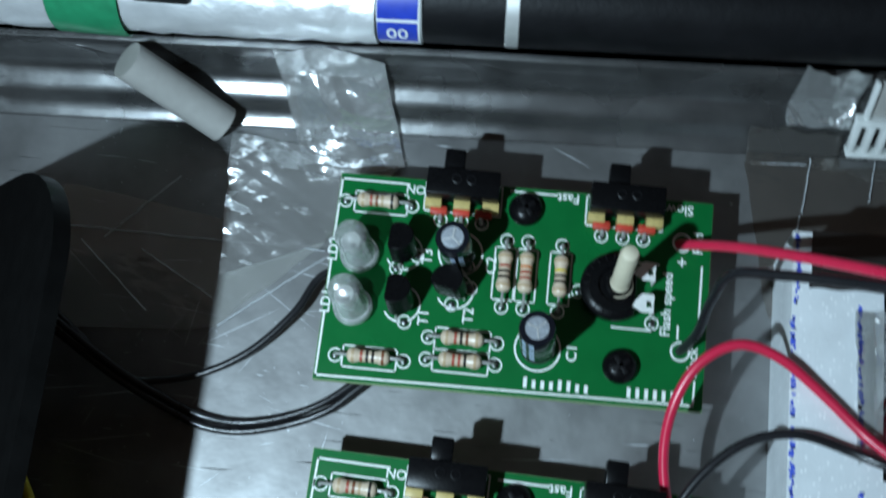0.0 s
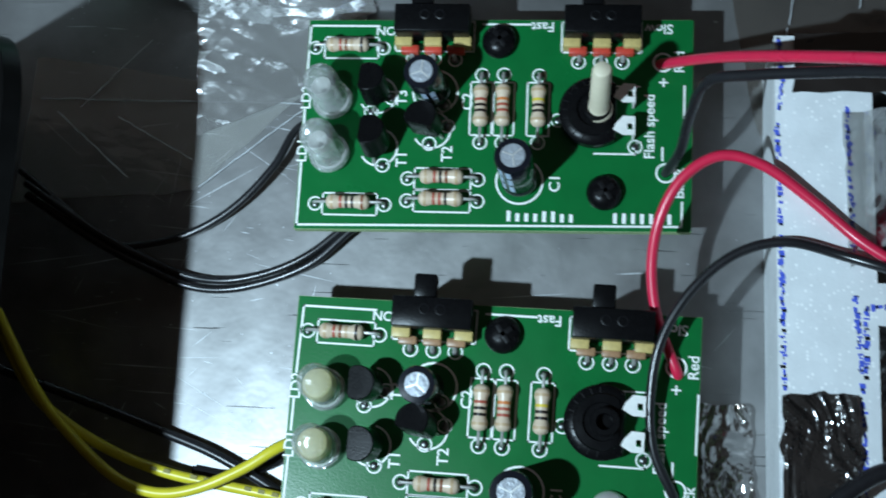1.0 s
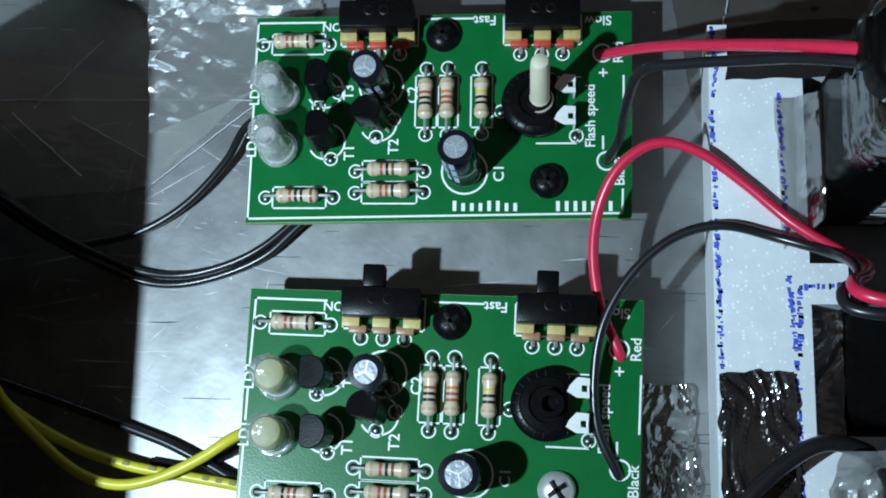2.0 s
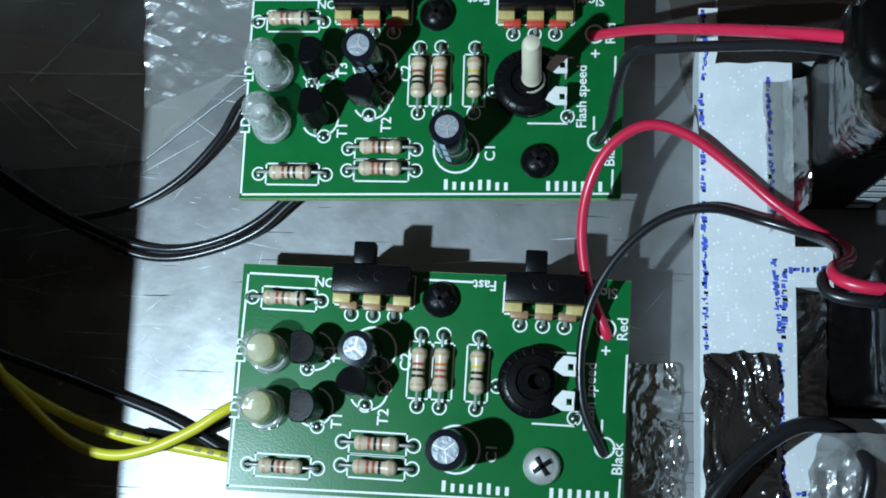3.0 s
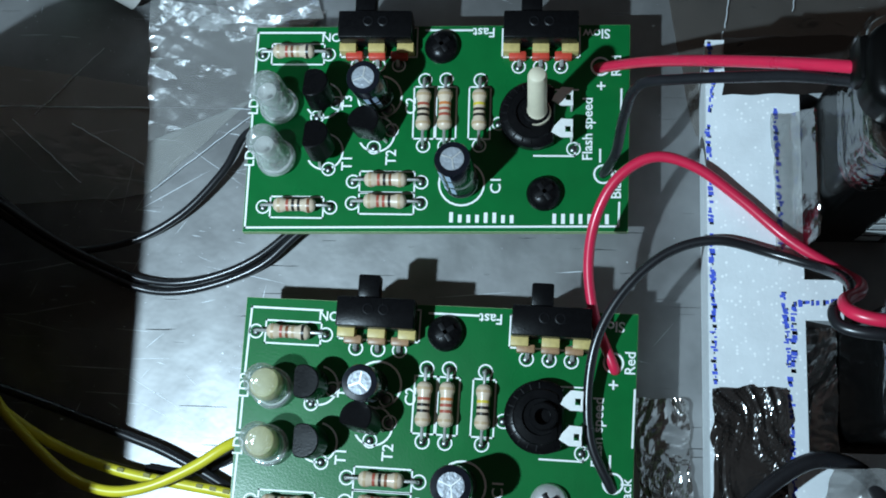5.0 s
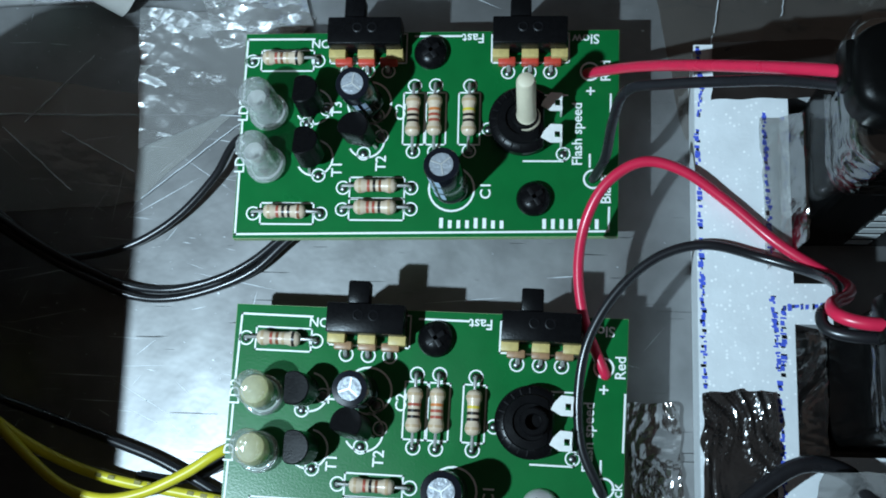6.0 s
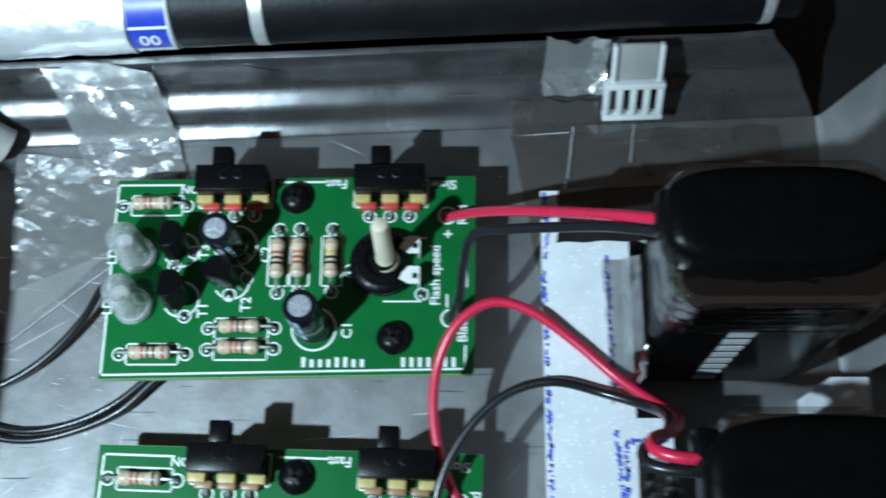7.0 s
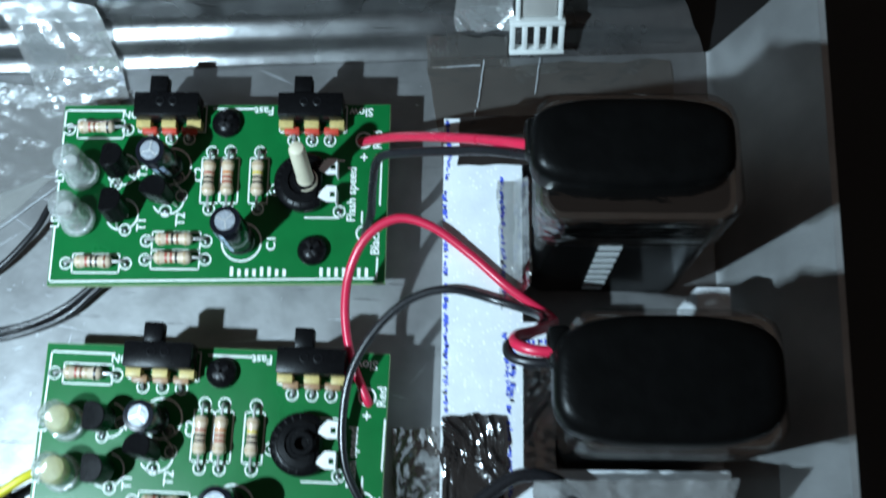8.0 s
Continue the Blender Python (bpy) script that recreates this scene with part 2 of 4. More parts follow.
def slab(bm, corners, z0, z1):
    """A flat plate with the given outline."""
    lo = [bm.verts.new((x, y, z0)) for x, y in corners]
    hi = [bm.verts.new((x, y, z1)) for x, y in corners]
    bm.faces.new(lo[::-1])
    bm.faces.new(hi)
    for i in range(len(corners)):
        j = (i + 1) % len(corners)
        bm.faces.new((lo[i], lo[j], hi[j], hi[i]))
    return bm


def line_strip(bm, pts, w, z, h=0.05, closed=False):
    """A thin printed line of width w through flat points."""
    seq = list(zip(pts, pts[1:] + (pts[:1] if closed else []))) if closed else list(zip(pts, pts[1:]))
    for a, b in seq:
        a, b = Vector(a), Vector(b)
        d = (b - a).normalized() * (w / 2)
        n = Vector((-d.y, d.x))
        a2, b2 = a - d, b + d
        slab(bm, [tuple(a2 - n), tuple(b2 - n), tuple(b2 + n), tuple(a2 + n)], z, z + h)
    return bm


def ring_strip(bm, c, r, w, z, h=0.05, a0=0.0, a1=360.0, seg=24):
    """A thin printed ring or arc."""
    full = a1 - a0 >= 359.9
    rows = []
    for i in range(seg + (0 if full else 1)):
        a = radians(a0 + (a1 - a0) * i / seg)
        co, si = math.cos(a), math.sin(a)
        rows.append([bm.verts.new((c[0] + q * co, c[1] + q * si, zz)) for q, zz in ((r - w / 2, z), (r - w / 2, z + h), (r + w / 2, z + h), (r + w / 2, z))])
    for i in range(len(rows) if full else len(rows) - 1):
        a, b = rows[i], rows[(i + 1) % len(rows)]
        for k in range(3):
            bm.faces.new((a[k], b[k], b[k + 1], a[k + 1]))
    return bm


def lettering(name, text, x, y, z, size, turn, material, parent, label=""):
    """Flat printed letters, centred at x, y."""
    cu = bpy.data.curves.new(name, "FONT")
    cu.body, cu.size, cu.extrude = text, size * MM, 0.03 * MM
    cu.align_x, cu.align_y, cu.offset = "CENTER", "CENTER", 0.03 * MM
    cu.resolution_u = 3
    tmp = bpy.data.objects.new("tmp", cu)
    me = bpy.data.meshes.new_from_object(tmp)
    bpy.data.objects.remove(tmp)
    bpy.data.curves.remove(cu)
    me.materials.clear()
    me.materials.append(material)
    ob = new(name, me)
    ob.parent = parent
    ob.matrix_basis = pose(x * MM, y * MM, (z + 0.03) * MM, 0, 0, turn)
    return tagged(ob, label)


def fold(u):
    """A zigzag of height 0 to 1 with sharp creases."""
    u = u - math.floor(u)
    return 2 * u if u < 0.5 else 2 - 2 * u


def crumple(bm, corners, nx, ny, amp, scale, z=0.4, seed=0.0, follow=None, grain=-45.0):
    """A crumpled thin film between four corners, with straight sharp creases in a few directions."""
    p = [Vector(c) for c in corners]
    r = random.Random(int(seed * 10) + 3)
    folds = []
    for k in range(7):
        a = radians(grain + (r.gauss(0, 16) if k < 3 else r.uniform(0, 180)))
        folds.append((-math.sin(a) * scale, math.cos(a) * scale, r.uniform(0.7, 1.5) * (1.0 if k < 3 else 1.9 if k < 5 else 3.6), r.random(), (0.5, 0.4, 0.3, 0.22, 0.18, 0.10, 0.08)[k]))
    top, low = [], []
    for j in range(ny + 1):
        for i in range(nx + 1):
            u, v = i / nx, j / ny
            q = p[0].lerp(p[1], u).lerp(p[3].lerp(p[2], u), v)
            w = noise.noise_vector(Vector((q.x * scale * 0.5, q.y * scale * 0.5, seed))) * 5.0
            flat = min(1.0, max(0.12, 0.75 + 1.1 * noise.noise(Vector((q.x * scale * 0.35, q.y * scale * 0.35, seed + 4.0)))))
            h = sum(g * fold(((q.x + w.x) * fx + (q.y + w.y) * fy) * m + ph) for fx, fy, m, ph, g in folds) * flat
            edge = 0.6 * noise.noise(Vector((q.x, q.y, seed)) * scale * 1.7)
            q = q + Vector((edge if i in (0, nx) else 0, edge if j in (0, ny) else 0, z + amp * h))
            if follow:
                q.z += follow(q.x, q.y)
            top.append(bm.verts.new(q))
            low.append(bm.verts.new(q - Vector((0, 0, 0.05))))
    w = nx + 1
    for j in range(ny):
        for i in range(nx):
            a, b, c, d = j * w + i, j * w + i + 1, (j + 1) * w + i + 1, (j + 1) * w + i
            bm.faces.new((top[a], top[b], top[c], top[d]))
            bm.faces.new((low[d], low[c], low[b], low[a]))
    return bm


def B():
    return bmesh.new()


# ---- the tray: floor, sloping walls with open corners, table below ----


def crease(x):
    return 38.0 + 0.037 * x


tray = part("floor", slab(B(), [(-64, -150), (110.8, -150), (110.8, crease(110.8)), (-64, crease(-64))], -0.8, 0.0), SHEET,
            label="scuffed bright sheet metal tray floor with scratches")
tagged(tray, category="tray floor", kind="structure")
SCUFFS_ON = tray


def scuffs():
    """Fine scratches and specks on the tray floor."""
    bm, r = B(), random.Random(21)
    for k in range(190):
        x, y = (r.uniform(-44, 2) if k % 3 else r.uniform(-44, 62)), r.uniform(-72, 38)
        a = r.gauss(-4, 7) if r.random() < 0.62 else r.choice((r.gauss(-28, 8), r.gauss(55, 25)))
        n, w = r.choice((1.5, 2.5, 3.5, 5, 8, 13)) * r.uniform(0.6, 1.2), r.uniform(0.03, 0.085)
        d = Vector((math.cos(radians(a)), math.sin(radians(a)))) * n / 2
        q = Vector((-d.y, d.x)).normalized() * w
        c = Vector((x, y))
        slab(bm, [tuple(c - d), tuple(c - d * 0.2 - q), tuple(c + d), tuple(c + d * 0.1 + q)], 0.004, 0.009)
    for k in range(330):
        x, y = (r.uniform(-44, 0) if k % 4 else r.uniform(-44, 62)), r.uniform(-72, 38)
        w = r.uniform(0.05, 0.14) * (2.0 if r.random() < 0.08 else 1.0)
        slab(bm, [(x - w, y), (x + r.uniform(-w, w) * 0.4, y - w * 0.8), (x + w * r.uniform(0.7, 1.6), y), (x, y + w * 0.7)], 0.004, 0.014)
    return bm


def back_wall():
    bm = B()
    prof = [(0.0, 0.0), (0.5, 0.2), (1.3, 0.63), (2.2, 1.15), (2.8, 1.8), (3.3, 2.7), (3.8, 3.3), (4.6, 3.8), (5.6, 4.36), (6.5, 4.9), (7.1, 5.6), (7.5, 7.2), (7.75, 9.6), (8.0, 11.8), (8.4, 12.8), (9.3, 13.2), (24.0, 13.2)]
    cols = []
    for k in range(37):
        x = -64 + 174.5 * k / 36
        wob = 0.35 * noise.noise(Vector((x * 0.045, 0, 3)))
        cols.append([bm.verts.new((x - (0.0 if k < 33 else (k - 32) / 4 * 0.68 * z), crease(x) + d + (wob if z > 1 else 0), z)) for d, z in prof])
    for a, b in zip(cols, cols[1:]):
        for i in range(len(prof) - 1):
            bm.faces.new((a[i], b[i], b[i + 1], a[i + 1]))
    bmesh.ops.solidify(bm, geom=bm.faces[:], thickness=0.8)
    return bm


part("scuff_marks", scuffs(), SCUFF, SCUFFS_ON, "fine bright scratches and specks", smooth=False)["kind"] = "stuff"

tagged(part("wall_back", back_wall(), BENT, label="bright sheet metal back wall with a rounded bend"), category="tray wall", kind="structure")


def right_wall():
    bm = B()
    prof = [(0.0, 0.0), (0.7, 0.4), (1.6, 1.6), (7.5, 11.0), (13.4, 21.0), (14.0, 22.0), (15.0, 22.2)]
    rows = []
    for k in range(13):
        f = k / 12
        rows.append([bm.verts.new((110.9 + d, -150 + (150 + crease(110) + 0.30 * z) * f, z)) for d, z in prof])
    for a, b in zip(rows, rows[1:]):
        for i in range(len(prof) - 1):
            bm.faces.new((a[i], a[i + 1], b[i + 1], b[i]))
    bmesh.ops.solidify(bm, geom=bm.faces[:], thickness=0.8)
    return bm


tagged(part("wall_right", right_wall(), LIT_SHEET, label="bright sheet metal side wall leaning outwards"), category="tray wall", kind="structure")
tagged(part("table", rbox(B(), (20, 0, -21.5), (1400, 900, 40), 2.0), TABLE, label="dark tabletop under the metal tray"), category="table", kind="structure")

# ---- the circuit boards ----
RES_H = 1.5


def resistor(board, x, y, turn, bands, n):
    """An axial resistor whose left lead goes in at x, y; 10.16 mm between its holes."""
    m = pose(x, y, RES_H, 0, 90, 0) if turn == 0 else pose(x, y, RES_H, 90, 0, 180)
    prof = [(0.3, 1.9), (0.75, 2.05), (1.05, 2.4), (1.12, 2.9), (1.1, 3.3), (0.92, 3.75), (0.9, 5.1), (0.92, 6.4), (1.1, 6.85), (1.12, 7.25), (1.05, 7.75), (0.75, 8.1), (0.3, 8.25)]
    body = part("resistor", lathe(B(), [(0, 1.9)] + prof + [(0, 8.25)], 18, m), TAN, board, "tan axial resistor with colour bands")
    for at, c in zip((2.85, 4.1, 4.95, 5.8, 7.25), bands):
        rr = 1.14 if at < 3.4 or at > 6.8 else 0.94
        part("colour_band", lathe(B(), [(rr - 0.2, at - 0.22), (rr, at - 0.2), (rr, at + 0.2), (rr - 0.2, at + 0.22)], 18, m), BANDS[c], body)
    d = Vector((1, 0, 0)) if turn == 0 else Vector((0, 1, 0))
    base = Vector((x, y, 0))
    for a, b in ((0.0, 2.0), (10.16, 8.2)):
        line = [base + d * a + Vector((0, 0, -0.3)), base + d * a + Vector((0, 0, 0.9)), base + d * (a + (0.25 if a < 1 else -0.25)) + Vector((0, 0, RES_H - 0.1)),
                base + d * (a + (0.7 if a < 1 else -0.7)) + Vector((0, 0, RES_H)), base + d * b + Vector((0, 0, RES_H))]
        part("lead", sweep(B(), line, 0.23, 8), TIN, body)


def led(board, x, y, lean, yellow):
    """A 5 mm clear LED; lean is its tilt in degrees about x and y."""
    m = Matrix.Translation((x, y, 0.6)) @ pose(0, 0, 0, lean[0], lean[1], 20)
    dome = [(2.5, 6.2)] + [(2.5 * math.cos(radians(a)), 6.2 + 2.4 * math.sin(radians(a))) for a in (15, 30, 45, 60, 75)] + [(0, 8.6)]
    body = part("led", lathe(B(), [(0, 0), (2.85, 0), (2.95, 0.1), (2.95, 0.95), (2.85, 1.05), (2.55, 1.1), (2.5, 1.6)] + dome, 32, m), CLEAR if yellow else HAZED_RESIN, board,
                "clear dome LED with a pale yellow core" if yellow else "water-clear dome LED")
    cup = lathe(B(), [(0.5, 3.4), (1.35, 5.0), (1.5, 5.0), (1.35, 3.2), (0.7, 0.4), (0, 0.4), (0, 3.4)], 18, m @ Matrix.Translation((-0.35, 0, 0)))
    part("reflector_cup", cup, TAB, body)
    part("lead_frame", rbox(B(), (1.15, 0, 2.2), (0.6, 1.0, 2.6), 0.15, m), TAB, body)
    part("base_rim", lathe(B(), [(2.2, 0.15), (2.45, 0.2), (2.45, 0.5), (2.2, 0.5)], 24, m), TAB, body)
    part("inner_cone", lathe(B(), [(1.9, 0.9), (2.2, 1.0), (1.6, 3.4), (1.45, 3.4)], 20, m), CLEAR, body)
    if yellow:
        part("phosphor", lathe(B(), [(0, 2.2), (2.1, 2.2), (2.3, 3.0), (2.3, 4.2), (2.0, 4.9), (1.2, 5.2), (0, 5.2)], 20, m), PHOSPHOR, body, "pale yellow phosphor core")
    legs = B()
    for dx in (-1.27, 1.27):
        p = m @ Vector((dx, 0, 0.4))
        sweep(legs, [(x + dx, y, -0.3), (x + dx, y, 0.3), tuple(p)], 0.26, 6)
    part("lead", legs, TIN, body)


def transistor(board, x, y, turn, lean, lift=2.4):
    """A small D-shaped transistor on three legs."""
    m = Matrix.Translation((x, y, lift)) @ pose(0, 0, 0, lean[0], lean[1], turn)

    def dee(a):
        c = math.cos(a)
        return 1.0 if c > -0.55 else 0.55 / -c
    prof = [(0, 0), (2.2, 0), (2.35, 0.15), (2.35, 4.35), (2.2, 4.5), (0, 4.5)]
    body = part("transistor", lathe(B(), prof, 28, m, dee), BLACK, board, "black half-round transistor on bent legs")
    for k in (-1, 0, 1):
        p = m @ Vector((0, 1.27 * k, 0.1))
        q = Matrix.Translation((x, y, 0)) @ pose(0, 0, 0, 0, 0, turn) @ Vector((1.3 if k == 0 else -0.3, 2.1 * k, 0))
        part("lead", sweep(B(), [(q.x, q.y, -0.3), (q.x, q.y, 0.4), (q.x * 0.5 + p.x * 0.5, q.y * 0.5 + p.y * 0.5, lift * 0.55), tuple(p)], 0.24, 6), TIN, body)


def capacitor(board, x, y, r, h, lean, turn, lift=0.8):
    """A round electrolytic capacitor with a striped sleeve and a bare scored top."""
    m = Matrix.Translation((x, y, lift)) @ pose(0, 0, 0, lean[0], lean[1], turn)
    body = part("capacitor", lathe(B(), [(0, 0), (r - 0.25, 0), (r, 0.25), (r, 1.0), (r - 0.22, 1.35), (r, 1.7), (r, h - 0.3), (r - 0.12, h - 0.05), (r * 0.68, h), (r * 0.66, h - 0.12), (0, h - 0.12)], 32, m),
                SLEEVE, board, "black sleeved electrolytic capacitor with a bare metal top")
    top = lathe(B(), [(0, h - 0.1), (r * 0.65, h - 0.1), (r * 0.65, h - 0.02), (0, h + 0.05)], 28, m)
    part("top", top, ALU, body, "bare aluminium top with scored cross")
    cross = B()
    for a in (0, 120, 240):
        rbox(cross, (r * 0.31, 0, h + 0.05), (r * 0.6, 0.2, 0.06), 0, m @ pose(0, 0, 0, 0, 0, a + 20))
    part("score_line", cross, STEEL, body)
    st = B()
    for a0 in (200, 228):
        for zz in (2.2, 5.0, 7.8):
            if zz + 2.2 < h:
                vs = []
                for k in range(5):
                    a = radians(a0 + 16 * k / 4)
                    vs.append(((r + 0.03) * math.cos(a), (r + 0.03) * math.sin(a)))
                low = [st.verts.new(m @ Vector((p, q, zz))) for p, q in vs]
                up = [st.verts.new(m @ Vector((p, q, zz + 2.3))) for p, q in vs]
                for k in range(4):
                    st.faces.new((low[k], low[k + 1], up[k + 1], up[k]))
    part("stripe", st, STRIPE, body, "pale blue polarity stripe")
    legs = B()
    for dx in (-1.0, 1.0):
        p = m @ Vector((dx, 0, 0.1))
        sweep(legs, [(x + dx, y, -0.3), tuple(p)], 0.25, 6)
    part("lead", legs, TIN, body)


def slide_switch(board, x, y, handle, bead):
    """A slide switch with its handle pointing over the edge; x, y is the middle of its front, at the board."""
    sw = part("slide_switch", rbox(B(), (x, y + 3.2, 2.8), (11.0, 4.2, 4.5), 0.25), BLACK, board, "black slide switch with tan feet")
    part("handle", rbox(B(), (x + handle, y + 6.9, 3.0), (3.1, 3.4, 2.8), 0.3), BLACK, sw, "ribbed black sliding handle")
    for dx in (-4.35, 0.0, 4.35):
        part("foot", rbox(B(), (x + dx, y + 0.6, 1.25), (2.5, 1.4, 2.3), 0.12), BRASS, sw, "pale phenolic foot")
    for dx in (-3.2, 0.0, 3.1):
        part("insulator", rbox(B(), (x + dx * 1.08, y - 0.35, 0.9), (2.6, 1.2, 1.5), 0.25), bead, sw, "brownish insulating bead" if bead == UMBER else "reddish insulating bead")
        part("pin", sweep(B(), [(x + dx, y + 0.4, 1.0), (x + dx, y - 0.7, 0.9), (x + dx, y - 1.5, 0.3), (x + dx, y - 1.6, -0.3)], 0.33, 6), TIN, sw)
    for dx in (-1.0, 1.2):
        part("rivet", lathe(B(), [(0.75, 5.0), (0.8, 5.1), (0.62, 5.2), (0.5, 5.0)], 16, Matrix.Translation((x + dx, y + 3.6, 0.0))), SATIN, sw)


def trimmer(board, x, y, peg):
    """A round trimmer with two bright tabs; with an ivory spindle, or an open hub."""
    def notch(a):
        return 1.0 if math.cos(a) < 0.62 else 0.62 / math.cos(a)
    tp = part("trimmer", lathe(B(), [(0, 0.4), (4.6, 0.4), (5.1, 0.7), (5.1, 2.2), (4.7, 2.7), (3.9, 2.9), (3.7, 3.2), (2.6, 3.3), (2.5, 2.9), (0, 2.9)], 40, Matrix.Translation((x, y, 0)), notch),
              BLACK, board, "round black trimmer with bright metal tabs")
    part("hub", lathe(B(), [(1.0, 2.8), (2.0, 2.8), (2.0, 4.2), (1.75, 4.4), (1.15, 4.4), (1.0, 4.1), (1.0, 2.8)], 24, Matrix.Translation((x + 0.3, y, 0))), BLACK, tp, "raised hub of the trimmer")
    for k in range(11):
        a = radians(95 + 17 * k)
        part("tick", rbox(B(), (0, 0, 0), (0.9, 0.18, 0.12), 0, pose(x + 4.25 * math.cos(a), y + 4.25 * math.sin(a), 2.86, 0, 0, math.degrees(a))), SATIN, tp)
    for dy in (2.35, -2.45):
        tab = B()
        slab(tab, [(x + 3.0, y + dy + 0.4), (x + 4.0, y + dy + 1.5), (x + 5.7, y + dy + 1.4), (x + 5.7, y + dy + 0.4), (x + 4.6, y + dy + 0.4)], 3.0, 3.3)
        slab(tab, [(x + 2.6, y + dy - 0.5), (x + 3.0, y + dy + 0.4), (x + 4.6, y + dy + 0.4), (x + 4.6, y + dy - 0.5), (x + 4.0, y + dy - 1.3)], 3.0, 3.3)
        slab(tab, [(x + 4.0, y + dy - 1.3), (x + 4.6, y + dy - 0.5), (x + 5.7, y + dy - 0.5), (x + 5.7, y + dy - 1.3)], 3.0, 3.3)
        rbox(tab, (x + 5.55, y + dy, 1.6), (0.3, 2.6, 3.0), 0.1)
        part("tab", tab, TAB, tp, "bright tinned contact tab")
    if peg:
        m = Matrix.Translation((x + 0.5, y - 0.1, 3.0)) @ pose(0, 0, 0, -7.5, 0, 0)
        part("spindle", lathe(B(), [(0, 0), (2.0, 0), (2.05, 0.6), (1.55, 1.2), (1.4, 2.0), (1.35, 11.9), (1.15, 12.5), (0.55, 12.8), (0, 12.8)], 20, m), IVORY, tp, "ivory plastic spindle, slightly tilted")


def screw(board, x, y, material, label):
    s = part("screw", lathe(B(), [(2.55, 0.0), (2.65, 0.35), (2.45, 0.95), (1.9, 1.5), (1.1, 1.85), (0, 1.95)], 28, Matrix.Translation((x, y, 0.02))), material, board, label)
    slot = B()
    for a in (35, 125):
        rbox(slot, (0, 0, 0), (2.9, 0.7, 0.5), 0.05, pose(x, y, 1.78, 0, 0, a))
    part("cross_slot", slot, SATIN, s)


def printed(board):
    """White print: outline, pad rings, frames, letters."""
    z = 0.012
    bm = B()
    line_strip(bm, [(8.0, 27.4), (-2.3, 27.4), (-2.45, 18.0)], 0.3, z)
    line_strip(bm, [(-2.45, 14.2), (-2.45, 10.0)], 0.3, z)
    line_strip(bm, [(-2.45, 6.2), (-2.55, -3.2), (52.6, -2.3), (52.7, 1.2)], 0.3, z)
    line_strip(bm, [(52.9, 10.6), (53.0, 18.5)], 0.3, z)
    line_strip(bm, [(23.6, 27.8), (30.6, 27.8)], 0.3, z)
    part("outline_print", bm, SILK, board, "white printed outline")
    frames = [((1.1, -1.6), (9.1, 1.6)), ((14.4, 2.4), (22.6, 5.6)), ((14.4, -0.9), (22.6, 2.3)), ((0.0, 22.3), (8.1, 25.6)), ((22.1, 10.7), (25.3, 18.8)), ((25.5, 10.7), (28.5, 18.8)), ((30.4, 10.7), (33.6, 18.8)),
              ((35.2, 23.5), (46.8, 29.0)), ((10.6, 23.5), (22.3, 29.0))]
    for (x0, y0), (x1, y1) in frames:
        y1 = min(y1, 28.2)
        part("frame_print", line_strip(B(), [(x0, y0), (x1, y0), (x1, y1), (x0, y1)], 0.24, z, closed=True), SILK, board)
    pads = [(0, 0), (10.16, 0), (13.4, 4.0), (23.6, 4.0), (13.4, 0.7), (23.6, 0.8), (-1.4, 23.9), (8.8, 23.9), (23.7, 9.6), (23.7, 19.9), (26.9, 9.6), (26.9, 20.0), (32.05, 9.7), (32.05, 19.9),
            (37.7, 22.0), (40.9, 22.0), (44.0, 22.0), (13.3, 22.2), (16.5, 22.2), (19.6, 22.2), (7.5, 14.0), (9.6, 5.9), (16.3, 9.3), (18.9, 12.0), (10.4, 16.2), (34.9, 13.1), (46.0, 9.3), (18.2, 15.2)]
    for x, y in pads:
        part("pad_ring", ring_strip(B(), (x, y), 0.97, 0.22, z, seg=20), SILK, board)
        part("solder_pad", lathe(B(), [(0.62, 0.0), (0.58, 0.05), (0.3, 0.2), (0, 0.24)], 14, Matrix.Translation((x, y, 0.004))), SOLDER, board)
    for x, y in ((49.9, 22.1), (50.4, 5.5)):
        part("pad_ring", ring_strip(B(), (x, y), 1.35, 0.3, z), SILK, board)
    part("ring_print", ring_strip(B(), (29.6, 3.9), 3.35, 0.3, z), SILK, board)
    part("ring_print", ring_strip(B(), (16.9, 17.2), 3.3, 0.3, z), SILK, board)
    for x, y in ((8.4, 16.6), (8.9, 8.6), (16.6, 11.4)):
        part("arc_print", ring_strip(B(), (x, y), 2.75, 0.28, z, 0.05, -150, 80), SILK, board)
    part("trimmer_print", line_strip(B(), [(40.2, 8.2), (46.2, 8.2), (46.2, 10.0), (46.8, 10.0)], 0.26, z), SILK, board)
    part("trimmer_print", line_strip(B(), [(42.6, 18.4), (46.6, 18.4)], 0.22, z), SILK, board)
    for text, x, y, size, turn in (("ON", 9.1, 26.7, 1.9, 180), ("Fast", 32.4, 27.5, 2.1, 180), ("Slow", 49.3, 27.3, 2.1, 180), ("T3", 12.0, 16.3, 2.2, 90), ("T1", 12.4, 6.9, 2.2, 90),
                                   ("T2", 19.0, 7.8, 2.2, 90), ("C1", 34.7, 3.7, 2.2, 90), ("C2", 21.7, 15.8, 2.2, 90), ("LD2", -2.3, 16.1, 2.1, 90), ("LD1", -2.4, 8.0, 2.1, 90),
                                   ("Red", 52.3, 22.2, 2.1, 90), ("Black", 52.3, 4.0, 2.1, 90), ("Flash speed", 48.1, 12.4, 2.1, 90), ("+", 50.0, 18.9, 2.6, 0)):
        lettering("lettering", text, x, y, z, size, turn, SILK, board)
